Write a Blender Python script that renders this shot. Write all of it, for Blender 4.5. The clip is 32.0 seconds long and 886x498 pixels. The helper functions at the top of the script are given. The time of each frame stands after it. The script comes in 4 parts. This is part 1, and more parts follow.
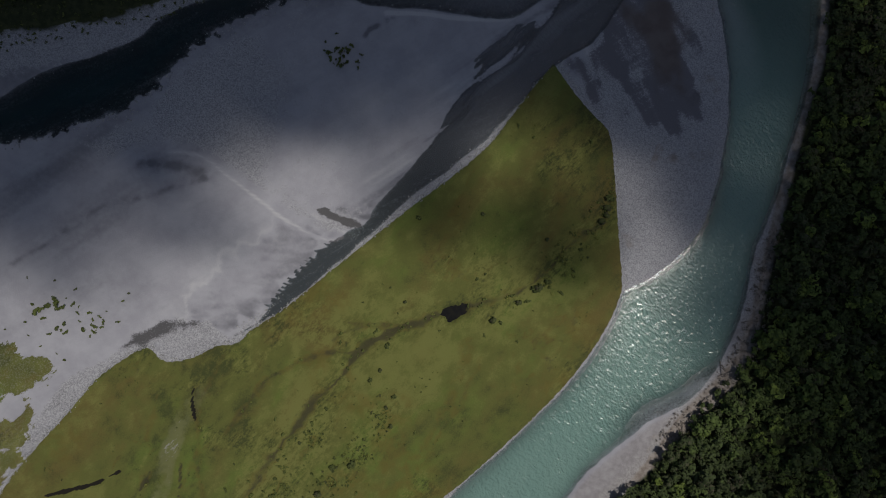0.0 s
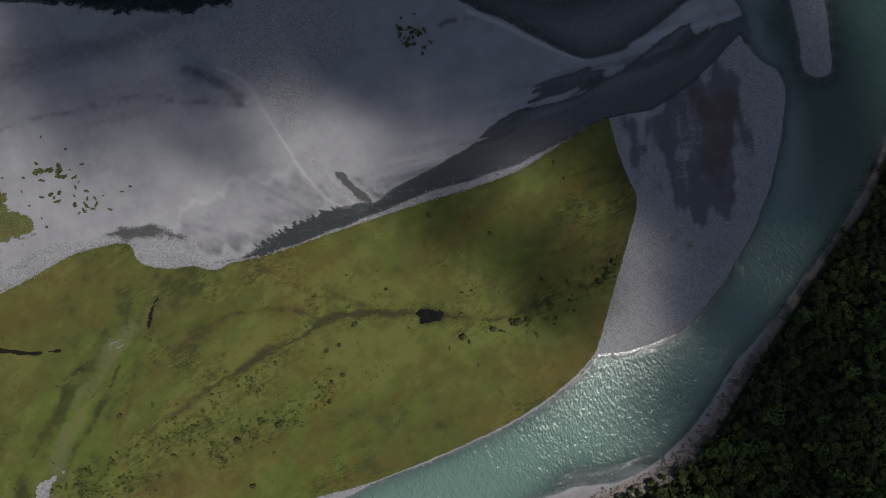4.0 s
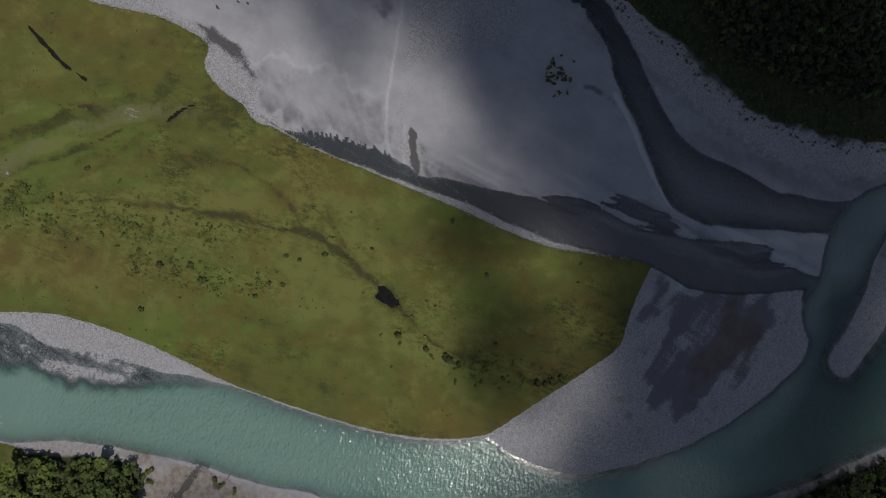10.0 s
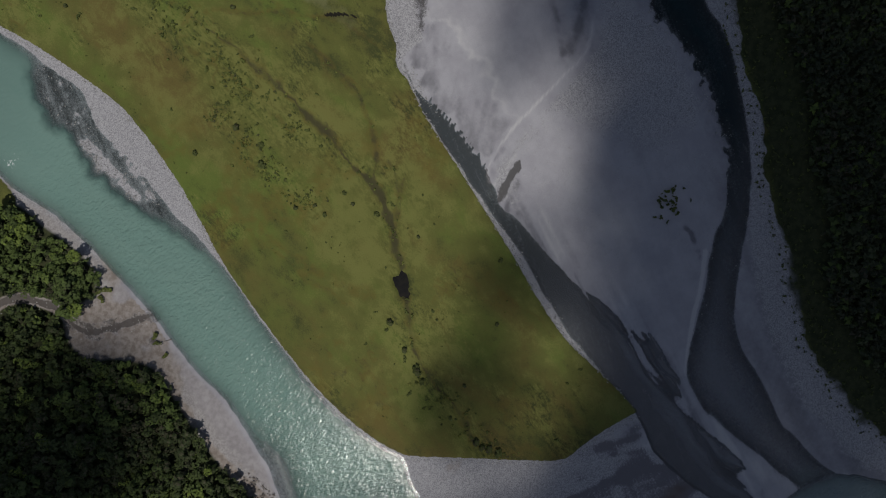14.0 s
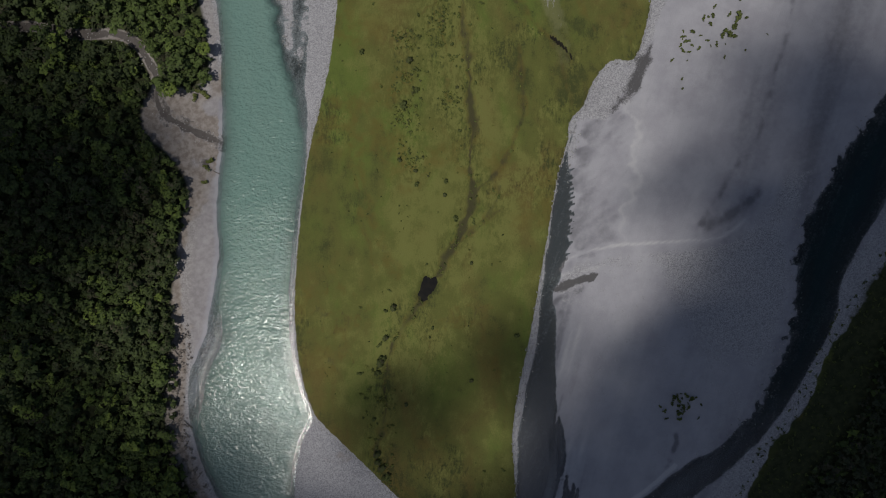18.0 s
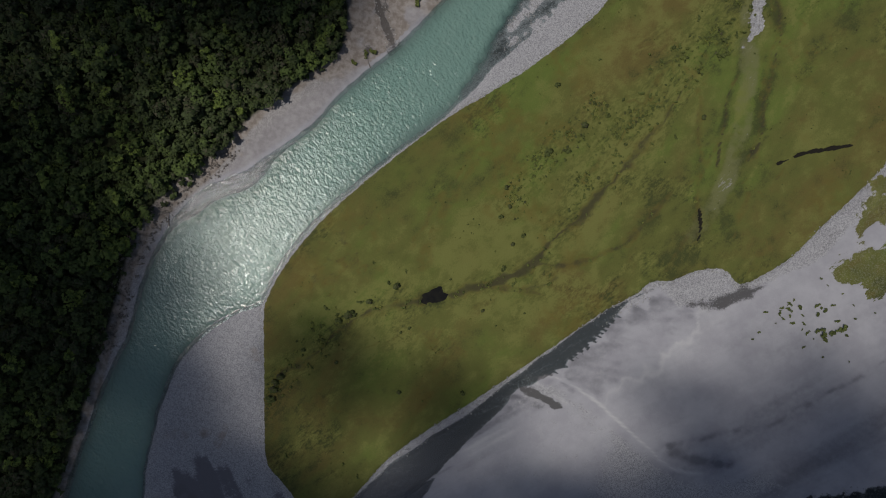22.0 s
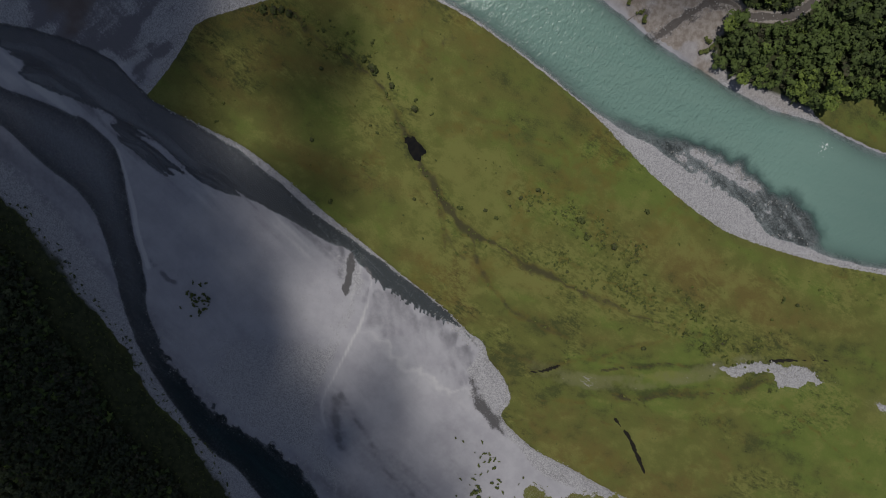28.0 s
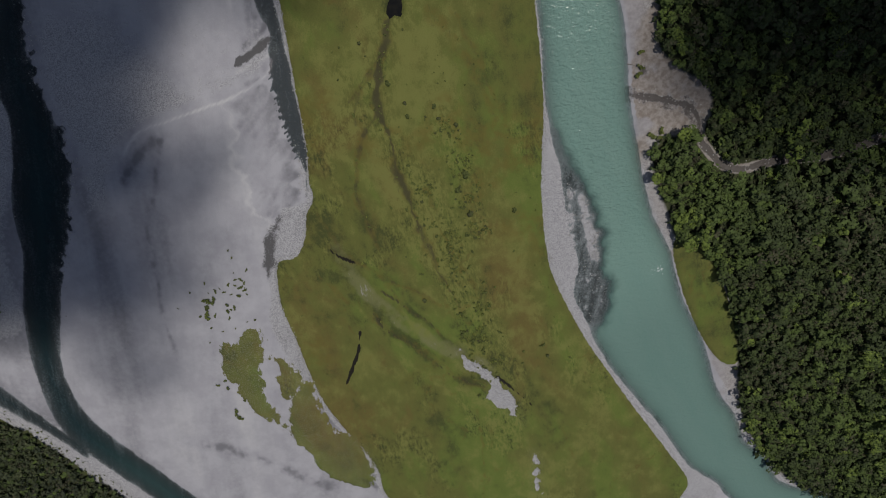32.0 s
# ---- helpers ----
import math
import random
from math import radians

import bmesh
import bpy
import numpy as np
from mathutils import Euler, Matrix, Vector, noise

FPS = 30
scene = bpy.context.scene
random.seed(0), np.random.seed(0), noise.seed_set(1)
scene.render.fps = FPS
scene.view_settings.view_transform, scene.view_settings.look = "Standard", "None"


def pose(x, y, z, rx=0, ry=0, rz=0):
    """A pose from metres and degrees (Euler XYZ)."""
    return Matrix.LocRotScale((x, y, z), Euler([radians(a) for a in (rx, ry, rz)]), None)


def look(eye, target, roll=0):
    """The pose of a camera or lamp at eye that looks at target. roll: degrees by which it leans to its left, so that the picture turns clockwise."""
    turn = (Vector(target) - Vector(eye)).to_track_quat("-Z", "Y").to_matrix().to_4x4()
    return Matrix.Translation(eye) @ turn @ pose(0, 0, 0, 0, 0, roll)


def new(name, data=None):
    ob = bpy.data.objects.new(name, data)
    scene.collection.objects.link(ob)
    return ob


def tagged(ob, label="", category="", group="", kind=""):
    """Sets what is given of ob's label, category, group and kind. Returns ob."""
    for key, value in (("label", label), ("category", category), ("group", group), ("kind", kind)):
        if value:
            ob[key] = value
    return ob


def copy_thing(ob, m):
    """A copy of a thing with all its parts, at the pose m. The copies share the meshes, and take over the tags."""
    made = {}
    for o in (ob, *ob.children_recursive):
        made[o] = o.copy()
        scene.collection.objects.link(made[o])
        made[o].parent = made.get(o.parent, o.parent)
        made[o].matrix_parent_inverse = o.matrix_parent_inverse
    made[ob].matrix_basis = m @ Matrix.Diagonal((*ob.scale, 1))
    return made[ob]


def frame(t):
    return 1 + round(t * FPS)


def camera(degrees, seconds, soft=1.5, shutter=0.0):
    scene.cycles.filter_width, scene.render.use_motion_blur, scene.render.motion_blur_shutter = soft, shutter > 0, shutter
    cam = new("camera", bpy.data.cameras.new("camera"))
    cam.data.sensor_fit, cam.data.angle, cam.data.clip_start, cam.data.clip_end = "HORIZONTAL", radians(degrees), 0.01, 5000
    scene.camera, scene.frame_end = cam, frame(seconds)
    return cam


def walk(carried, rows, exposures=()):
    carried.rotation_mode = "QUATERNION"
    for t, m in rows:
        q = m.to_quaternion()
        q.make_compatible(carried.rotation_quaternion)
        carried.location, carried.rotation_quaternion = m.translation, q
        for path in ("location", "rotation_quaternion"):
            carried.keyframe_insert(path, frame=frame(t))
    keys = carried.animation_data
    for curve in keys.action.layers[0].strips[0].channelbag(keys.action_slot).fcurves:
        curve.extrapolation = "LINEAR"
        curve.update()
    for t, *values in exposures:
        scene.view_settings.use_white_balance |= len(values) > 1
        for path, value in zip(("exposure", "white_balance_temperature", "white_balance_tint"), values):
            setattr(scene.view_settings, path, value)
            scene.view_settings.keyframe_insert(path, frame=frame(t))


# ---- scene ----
cam = camera(67.2, 32.0, soft=1.0)
walk(cam, [
    (0.0, pose(-29.1, 34.4, 370.5, -1.12, -1.29, 21.88)),
    (2.0, pose(-28.2, 34.3, 369.8, -1.11, -1.06, 31.51)),
    (6.0, pose(-22.2, 34.9, 369.4, -0.42, -0.22, 53.74)),
    (9.0, pose(-24.0, 34.4, 370.1, -0.48, -0.38, 75.12)),
    (13.0, pose(-29.3, 17.1, 370.0, -0.21, -0.20, 109.18)),
    (17.0, pose(-19.1, -13.4, 370.7, -0.24, -0.22, 148.94)),
    (19.0, pose(-11.2, -22.0, 370.1, 0.05, 0.30, 171.94)),
    (21.0, pose(3.7, -30.4, 371.9, 0.16, 0.02, 194.60)),
    (23.0, pose(21.3, -29.4, 370.2, -3.56, -0.47, 218.16)),
    (25.0, pose(35.5, -23.9, 370.0, -8.76, -0.07, 243.68)),
    (28.0, pose(40.2, -7.5, 371.4, -14.35, -0.02, 280.92)),
    (29.0, pose(38.2, -3.8, 374.9, -16.32, -0.18, 292.04)),
    (30.0, pose(37.1, -0.1, 375.9, -18.77, -0.20, 303.44)),
    (32.0, pose(35.0, 11.2, 378.0, -24.44, -0.50, 325.32)),
], exposures=((0.0, -0.71), (22.0, -0.69), (32.0, -0.58)))

# ---- daylight ----
SUN_EL, SUN_AZ = radians(73), radians(29)
sun_way = Vector((math.cos(SUN_EL) * math.cos(SUN_AZ), math.cos(SUN_EL) * math.sin(SUN_AZ), math.sin(SUN_EL)))
world = bpy.data.worlds.new("sky")
scene.world = world
world.use_nodes = True
wn = world.node_tree
sky = wn.nodes.new("ShaderNodeTexSky")
sky.sky_type, sky.sun_disc = "NISHITA", False
sky.sun_elevation, sky.sun_rotation = SUN_EL, radians(90) - SUN_AZ
haze = wn.nodes.new("ShaderNodeHueSaturation")
haze.inputs["Saturation"].default_value = 0.9
wn.links.new(sky.outputs[0], haze.inputs["Color"])
wn.links.new(haze.outputs[0], wn.nodes["Background"].inputs[0])
wn.nodes["Background"].inputs[1].default_value = 0.05
sun = new("sun", bpy.data.lights.new("sun", "SUN"))
sun.data.energy, sun.data.angle, sun.data.color = 3.0, radians(0.53), (1.0, 0.95, 0.88)
sun.matrix_world = look(sun_way * 1000, (0, 0, 0))

# ---- small numeric tools ----
rng = np.random.default_rng(7)
TABLE = rng.random((512, 512))


def value_noise(x, y, size, shift=0):
    """Smooth noise between 0 and 1 with cells of that size."""
    u, v = np.asarray(x) / size + 37.3 * shift + 200, np.asarray(y) / size + 19.7 * shift + 200
    i, j = np.floor(u).astype(int), np.floor(v).astype(int)
    a, b = u - i, v - j
    a, b = a * a * (3 - 2 * a), b * b * (3 - 2 * b)
    g = lambda p, q: TABLE[p % 512, q % 512]
    return (g(i, j) * (1 - a) + g(i + 1, j) * a) * (1 - b) + (g(i, j + 1) * (1 - a) + g(i + 1, j + 1) * a) * b


def fbm(x, y, size, octaves=4, shift=0):
    """Layered noise around zero, about -0.5 to 0.5."""
    total, weight, norm = 0, 1.0, 0
    for k in range(octaves):
        total = total + weight * (value_noise(x, y, size / 2 ** k, shift + 3 * k) - 0.5)
        norm += weight
        weight *= 0.55
    return total / norm * 1.4


def smooth(points, closed=False, steps=4):
    """A smooth line through the points."""
    p = np.array(points, float)
    n = len(p)
    out = []
    for k in range(n if closed else n - 1):
        if closed:
            a, b, c, d = p[k - 1], p[k], p[(k + 1) % n], p[(k + 2) % n]
        else:
            a, b, c, d = p[max(k - 1, 0)], p[k], p[k + 1], p[min(k + 2, n - 1)]
        for s in np.arange(steps) / steps:
            out.append(0.5 * (2 * b + (c - a) * s + (2 * a - 5 * b + 4 * c - d) * s ** 2 + (3 * b - a - 3 * c + d) * s ** 3))
    if not closed:
        out.append(p[-1])
    return np.array(out)


def line_distance(x, y, line, closed=False):
    """Distance of the places to a line."""
    best = np.full(x.shape, 1e9)
    ends = zip(line, np.roll(line, -1, 0)) if closed else zip(line[:-1], line[1:])
    for (ax, ay), (bx, by) in ends:
        dx, dy = bx - ax, by - ay
        s = np.clip(((x - ax) * dx + (y - ay) * dy) / (dx * dx + dy * dy + 1e-9), 0, 1)
        best = np.minimum(best, (x - ax - s * dx) ** 2 + (y - ay - s * dy) ** 2)
    return np.sqrt(best)


def inside_distance(x, y, line):
    """Distance to the edge of a closed outline, positive inside."""
    inside = np.zeros(x.shape, bool)
    for (ax, ay), (bx, by) in zip(line, np.roll(line, -1, 0)):
        if ay != by:
            inside ^= ((ay > y) != (by > y)) & (x < (bx - ax) * (y - ay) / (by - ay) + ax)
    d = line_distance(x, y, line, True)
    return np.where(inside, d, -d)


def ramp(v, a, b):
    s = np.clip((v - a) / (b - a), 0, 1)
    return s * s * (3 - 2 * s)


# ---- the plan, in metres: outlines of land and water ----
GRASS_EAST = [(0, 149), (10, 142.5), (20, 136.5), (33, 130), (44, 124), (57, 100), (69, 75), (81, 51), (83, 44), (83, 29), (80, 10), (74, -12), (64, -37), (51, -65),
              (37, -92), (23, -113), (10, -134), (-1, -155), (-11, -178), (-15, -195), (-18, -219), (-20, -244), (-20, -272), (-20, -301),
              (-19, -334), (-18, -367), (-19, -392), (-34, -405), (-80, -440), (-160, -430)]
GRASS_WEST = [(-205, -340), (-210, -279), (-201, -254), (-197, -234), (-196, -200), (-193, -178), (-185, -152), (-176, -128), (-169, -107),
              (-159, -91), (-150, -81), (-138, -84), (-125, -77), (-115, -66), (-105, -60), (-100, -50), (-88, -33), (-73, -6), (-60, 17),
              (-44, 45), (-27, 73), (-16, 95), (-11, 112), (-5, 134)]
RIVER_WEST = [(-40, 460), (-40, 330), (-30, 285), (-22, 264), (-4, 249), (19, 240), (31, 231), (44, 229), (55, 231), (67, 222), (81, 203), (91, 185),
              (101, 162), (107, 139), (111, 112), (111, 93), (107, 80), (98, 62), (86, 48), (85, 28), (82, 9), (76, -12), (66, -38), (53, -65),
              (39, -92), (31, -113), (26, -130), (12, -163), (4, -190), (-9, -206), (-13, -230), (-17, -265), (-15, -301), (-12, -339),
              (-12, -377), (-7, -394), (-2, -406), (0, -428), (20, -520)]
RIVER_EAST = [(125, -560), (82, -500), (68, -472), (44, -442), (37, -426), (38, -401), (32, -381), (36, -356), (35, -331), (40, -306), (45, -282),
              (48, -247), (56, -214), (58, -187), (66, -157), (74, -134), (81, -112), (91, -93), (98, -75), (103, -57), (112, -40), (126, -16),
              (138, -3), (146, 11), (150, 27), (151, 41), (151, 58), (149, 75), (145, 93), (145, 114), (144, 137), (142, 154), (140, 177),
              (137, 199), (132, 221), (126, 239), (112, 290), (100, 340), (100, 460)]
ISLAND = [(-4, 288), (15, 272), (30, 266), (50, 252), (66, 241), (75, 251), (53, 272), (30, 290), (5, 310)]
CHANNEL_INNER = [(-300, -430), (-318, -280), (-327, -200), (-333, -150), (-337, -115), (-335, -86), (-320, -57), (-291, -29), (-262, -5), (-237, 12),
                 (-214, 33), (-198, 56), (-185, 85), (-170, 106), (-147, 126), (-122, 138), (-99, 142), (-78, 150), (-56, 155), (-34, 162),
                 (-25, 169), (-17, 186), (-12, 211), (-5, 249)]
CHANNEL_OUTER = [(-22, 264), (-24, 250), (-30, 232), (-33, 222), (-49, 200), (-59, 183), (-72, 172), (-92, 163), (-127, 151), (-155, 137), (-182, 117),
                 (-208, 92), (-218, 75), (-235, 58), (-258, 39), (-276, 15), (-310, -15), (-333, -42), (-355, -78), (-363, -106), (-360, -137),
                 (-354, -176), (-352, -260), (-345, -430)]
STREAM = [(-108, -57), (-99, -45), (-92, -24), (-85, -6), (-78, 10), (-70, 22), (-64, 27), (-61, 42), (-52, 66), (-45, 90), (-42, 115), (-37, 137),
          (-27, 160), (-15, 170), (-7, 190), (-3, 212), (11, 226), (20, 240), (32, 231), (22, 235), (21, 212), (19, 193), (13, 169), (0, 152),
          (-11, 125), (-23, 95), (-34, 71), (-47, 48), (-58, 25), (-68, 5), (-79, -15), (-91, -37)]
FOREST_EAST = [(100, 460), (118, 300), (128, 240), (138, 210), (141, 177), (146, 145), (150, 119), (155, 86), (160, 48), (158, 30), (144, -5), (135, -39),
               (118, -73), (105, -98), (110, -120), (118, -135), (108, -152), (86, -146), (74, -150), (67, -170), (64, -191), (61, -210), (72, -238),
               (68, -272), (55, -312), (44, -338), (36, -368), (37, -410), (45, -440), (66, -473), (118, -540), (900, -700), (900, 500)]
SHORE_WEST = [(-60, 460), (-50, 300), (-47, 273), (-55, 250), (-63, 230), (-77, 210), (-88, 197), (-103, 184), (-124, 168), (-142, 150), (-160, 137), (-176, 126), (-192, 109), (-213, 90),
              (-232, 77), (-256, 61), (-290, 37), (-303, 19), (-314, 2), (-326, -8), (-341, 8), (-390, 34), (-450, 60), (-450, -8), (-404, -26), (-388, -42), (-382, -64), (-374, -96), (-372, -122), (-371, -140),
              (-366, -170), (-365, -430), (-1000, -500), (-1000, 500)]
ISLETS = [
    [(-224, -111), (-210, -113), (-195, -112), (-198, -120), (-207, -129), (-214, -131), (-218, -143), (-227, -151), (-229, -165), (-229, -182), (-231, -164), (-232, -148), (-231, -132)],
    [(-196, -140), (-195, -149), (-198, -158), (-206, -162), (-211, -160), (-207, -151), (-201, -142)],
    [(-196, -161), (-200, -173), (-206, -192), (-205, -208), (-201, -225), (-206, -248), (-214, -256), (-226, -240), (-231, -225), (-228, -203), (-226, -186), (-214, -174), (-207, -167)],
]
SHOAL = [(33, -108), (32, -126), (33, -148), (31, -163), (26, -180), (18, -196), (12, -214), (3, -228), (-6, -235), (-16, -233), (-18, -222), (-12, -209), (-3, -196), (2, -178), (12, -158), (21, -139), (28, -118)]
SHOAL_TOPS = [[(28, -146), (30, -160), (26, -176), (21, -190), (15, -198), (12, -188), (17, -170), (22, -157)], [(24, -142), (22, -153), (13, -170), (5, -182), (10, -164)]]
BARE_PATCH = [(-93, -204), (-89, -215), (-84, -232), (-85, -238), (-83, -252), (-85, -261), (-90, -268), (-90, -275), (-94, -262), (-100, -244), (-95, -238), (-92, -230), (-98, -211)]
BARE_STRIPS = [([(-98, -302), (-101, -314)], 0.7), ([(-105, -317), (-110, -325), (-115, -334)], 1.1), ([(-114, -341), (-119, -353)], 1.3), ([(-92, -199), (-94, -204)], 0.5)]
MUD = [(8, 152), (14, 168), (21, 186), (28, 207), (44, 205), (65, 192), (78, 176), (82, 159), (74, 139), (62, 132), (47, 138), (41, 149), (30, 143), (20, 148)]
MUD_CORE = [(26, 190), (34, 200), (47, 206), (60, 194), (69, 180), (68, 162), (58, 158), (45, 172), (34, 182)]
WEDGE = [(-92, 25), (-86, 28), (-74, 28), (-65, 26), (-65, 23), (-76, 22), (-85, 23)]
SLAB = [(-127, -55), (-133, -64), (-142, -71), (-148, -79), (-154, -83), (-164, -88), (-163, -80), (-155, -69), (-147, -61), (-138, -57)]
BACKWATER = [(-440, 30), (-400, 4), (-375, -15), (-368, -37), (-365, -65), (-362, -93), (-356, -112), (-366, -122), (-369, -96), (-378, -64), (-384, -42), (-400, -22), (-440, 0)]
GREY_STRIP = [(-168, -113), (-180, -143), (-186, -159), (-192, -165), (-195, -158), (-194, -148), (-189, -128), (-184, -112), (-176, -108)]
RUBBLE = [(-117, -57), (-119, -67), (-128, -78), (-136, -84), (-146, -88), (-147, -80), (-140, -71), (-131, -63), (-124, -57)]
STREAM_BANK = [(-104, -59), (-84, -27), (-62, 21), (-31, 80), (-14, 115), (3, 151), (14, 172), (22, 190), (26, 215), (24, 250)]
MEADOW = [(61, -212), (73, -225), (68, -272), (56, -312), (47, -300), (49, -258)]
POND = [(-6, -2), (-3, 2), (4, 6), (6, 3), (4, -1), (1, -5), (-3, -5)]
RILLS = [
    ([(61, 83), (48, 62), (38, 35), (22, 19), (6, 6), (-10, -7), (-26, -21), (-42, -38), (-44, -55), (-54, -78), (-62, -106), (-69, -133), (-73, -163), (-76, -185)], 2.3, 1.1),
    ([(-44, -40), (-58, -48), (-71, -60), (-82, -73), (-87, -91), (-91, -107)], 2.0, 0.7),
    ([(-30, -20), (-45, -26), (-56, -38)], 1.8, 0.6),
    ([(14, -10), (14, -19), (15, -37), (14, -61), (11, -83)], 3.0, 0.5),
    ([(-14, 88), (-20, 69), (-20, 51)], 1.5, 0.5),
    ([(-120, -164), (-112, -192), (-101, -222), (-84, -240)], 2.0, 0.75),
    ([(-116, -93), (-108, -112), (-98, -134), (-84, -164)], 1.6, 0.6),
    ([(23, -18), (22, -40), (18, -66), (14, -91)], 2.2, 0.4),
    ([(-43, -62), (-38, -69), (-37, -82)], 1.0, 0.5),
    ([(-25, -18), (-35, -20), (-44, -24), (-52, -26)], 1.2, 0.6),
    ([(-100, -228), (-96, -240), (-88, -256)], 1.6, 0.8),
    ([(-61, -106), (-68, -130), (-72, -153), (-83, -182), (-84, -195)], 1.0, 0.6),
    ([(-46, -93), (-49, -108), (-55, -125), (-58, -144), (-58, -161), (-64, -179)], 1.3, 0.5),
    ([(-134, -102), (-133, -115), (-133, -128)], 1.6, 0.6),
    ([(-107, -63), (-111, -84), (-113, -102)], 1.0, 0.5),
    ([(-124, -145), (-120, -166), (-114, -182), (-109, -200), (-103, -221)], 1.5, 0.85),
    ([(-98, -118), (-104, -140), (-101, -160)], 1.2, 0.45),
    ([(-122, -150), (-124, -157), (-118, -174), (-114, -192), (-110, -206), (-103, -222), (-96, -234)], 1.0, 1.7),
    ([(-108, -134), (-106, -145), (-99, -165), (-96, -183), (-91, -200)], 0.8, 1.3),
    ([(-111, -247), (-121, -268), (-137, -294)], 1.2, 0.6),
    ([(-112, -268), (-126, -288)], 1.2, 0.55),
    ([(-70, -297), (-78, -331), (-96, -363)], 1.3, 0.55),
    ([(-172, -184), (-176, -196)], 1.0, 0.8),
]
SHRUB_LINES = [[(-13, -62), (-21, -99), (-29, -120), (-35, -134)], [(-48, -118), (-56, -138), (-58, -154), (-67, -170), (-75, -188), (-79, -205), (-82, -225)],
               [(-46, -93), (-49, -108), (-55, -125), (-58, -144), (-60, -165), (-66, -190), (-76, -215)], [(36, 32), (44, 48), (51, 66), (57, 82), (55, 96)], [(-84, -195), (-92, -215), (-98, -236)]]
OLD_CHANNEL = [(-108, -75), (-115, -102), (-117, -126), (-114, -150), (-106, -175), (-97, -198), (-87, -218), (-81, -239), (-70, -270)]
SLOTS = [([(-118, -92), (-116, -99), (-111, -108)], 0.8), ([(-139, -150), (-150, -162), (-160, -169), (-171, -177)], 1.1), ([(-84, -232), (-80, -250), (-77, -266)], 0.8)]
RIDGE = [(-178, 24), (-168, 28), (-155, 27), (-140, 23), (-125, 19), (-107, 14), (-89, 11), (-76, 13), (-66, 20)]
UPLAND = [(-64, 26), (-76, 15), (-89, 13), (-107, 16), (-125, 21), (-140, 25), (-155, 29), (-170, 29), (-185, 14), (-205, 0), (-235, 8), (-206, 45), (-183, 88), (-160, 116), (-120, 140), (-60, 152), (-46, 130), (-54, 80)]
CREEK = [(79, -112), (89, -121), (97, -129), (105, -138), (107, -147), (103, -158), (103, -168), (106, -180), (114, -188), (123, -191), (133, -194), (144, -200), (162, -208), (200, -215)]

grass_line = np.vstack([smooth(GRASS_EAST), smooth(GRASS_WEST)])
river_line = np.vstack([smooth(RIVER_WEST), smooth(RIVER_EAST)])
channel_line = np.vstack([smooth(CHANNEL_INNER), smooth(CHANNEL_OUTER)])

# ---- materials ----


def material(name):
    m = bpy.data.materials.new(name)
    m.use_nodes = True
    return m, m.node_tree.nodes, m.node_tree.links, m.node_tree.nodes["Principled BSDF"]


def noise_node(nt, size, detail=4.0, rough=0.55, vector=None, stretch=None):
    """Noise in metres; gives the output socket."""
    geo = nt.nodes.new("ShaderNodeNewGeometry")
    source = vector or geo.outputs["Position"]
    if stretch:
        mp = nt.nodes.new("ShaderNodeMapping")
        mp.vector_type = "TEXTURE"
        mp.inputs["Rotation"].default_value[2] = stretch[0]
        mp.inputs["Scale"].default_value = (stretch[1], stretch[2], 1)
        nt.links.new(source, mp.inputs[0])
        source = mp.outputs[0]
    n = nt.nodes.new("ShaderNodeTexNoise")
    n.inputs["Scale"].default_value = 1.0 / size
    n.inputs["Detail"].default_value = detail
    n.inputs["Roughness"].default_value = rough
    nt.links.new(source, n.inputs["Vector"])
    return n.outputs["Fac"]


def attr(nt, name):
    a = nt.nodes.new("ShaderNodeAttribute")
    a.attribute_name = name
    return a.outputs["Fac"]


def calc(nt, op, a, b=0.0, c=None):
    n = nt.nodes.new("ShaderNodeMath")
    n.operation = op
    for k, v in enumerate((a, b) if c is None else (a, b, c)):
        if isinstance(v, (int, float)):
            n.inputs[k].default_value = v
        else:
            nt.links.new(v, n.inputs[k])
    return n.outputs[0]


def span(nt, v, a, b, lo=0.0, hi=1.0):
    """Maps a..b onto lo..hi, smoothly and clamped."""
    n = nt.nodes.new("ShaderNodeMapRange")
    n.interpolation_type = "SMOOTHSTEP"
    nt.links.new(v, n.inputs["Value"])
    for key, val in (("From Min", a), ("From Max", b), ("To Min", lo), ("To Max", hi)):
        n.inputs[key].default_value = val
    return n.outputs[0]


def blend(nt, fac, a, b, mode="MIX"):
    n = nt.nodes.new("ShaderNodeMix")
    n.data_type, n.blend_type = "RGBA", mode
    for k, v in ((0, fac), (6, a), (7, b)):
        if isinstance(v, (int, float)):
            n.inputs[k].default_value = v
        elif isinstance(v, tuple):
            n.inputs[k].default_value = (*v, 1) if len(v) == 3 else v
        else:
            nt.links.new(v, n.inputs[k])
    return n.outputs[2]


def bump(nt, height, strength, distance, bsdf):
    b = nt.nodes.new("ShaderNodeBump")
    b.inputs["Strength"].default_value = strength
    b.inputs["Distance"].default_value = distance
    nt.links.new(height, b.inputs["Height"])
    nt.links.new(b.outputs[0], bsdf.inputs["Normal"])


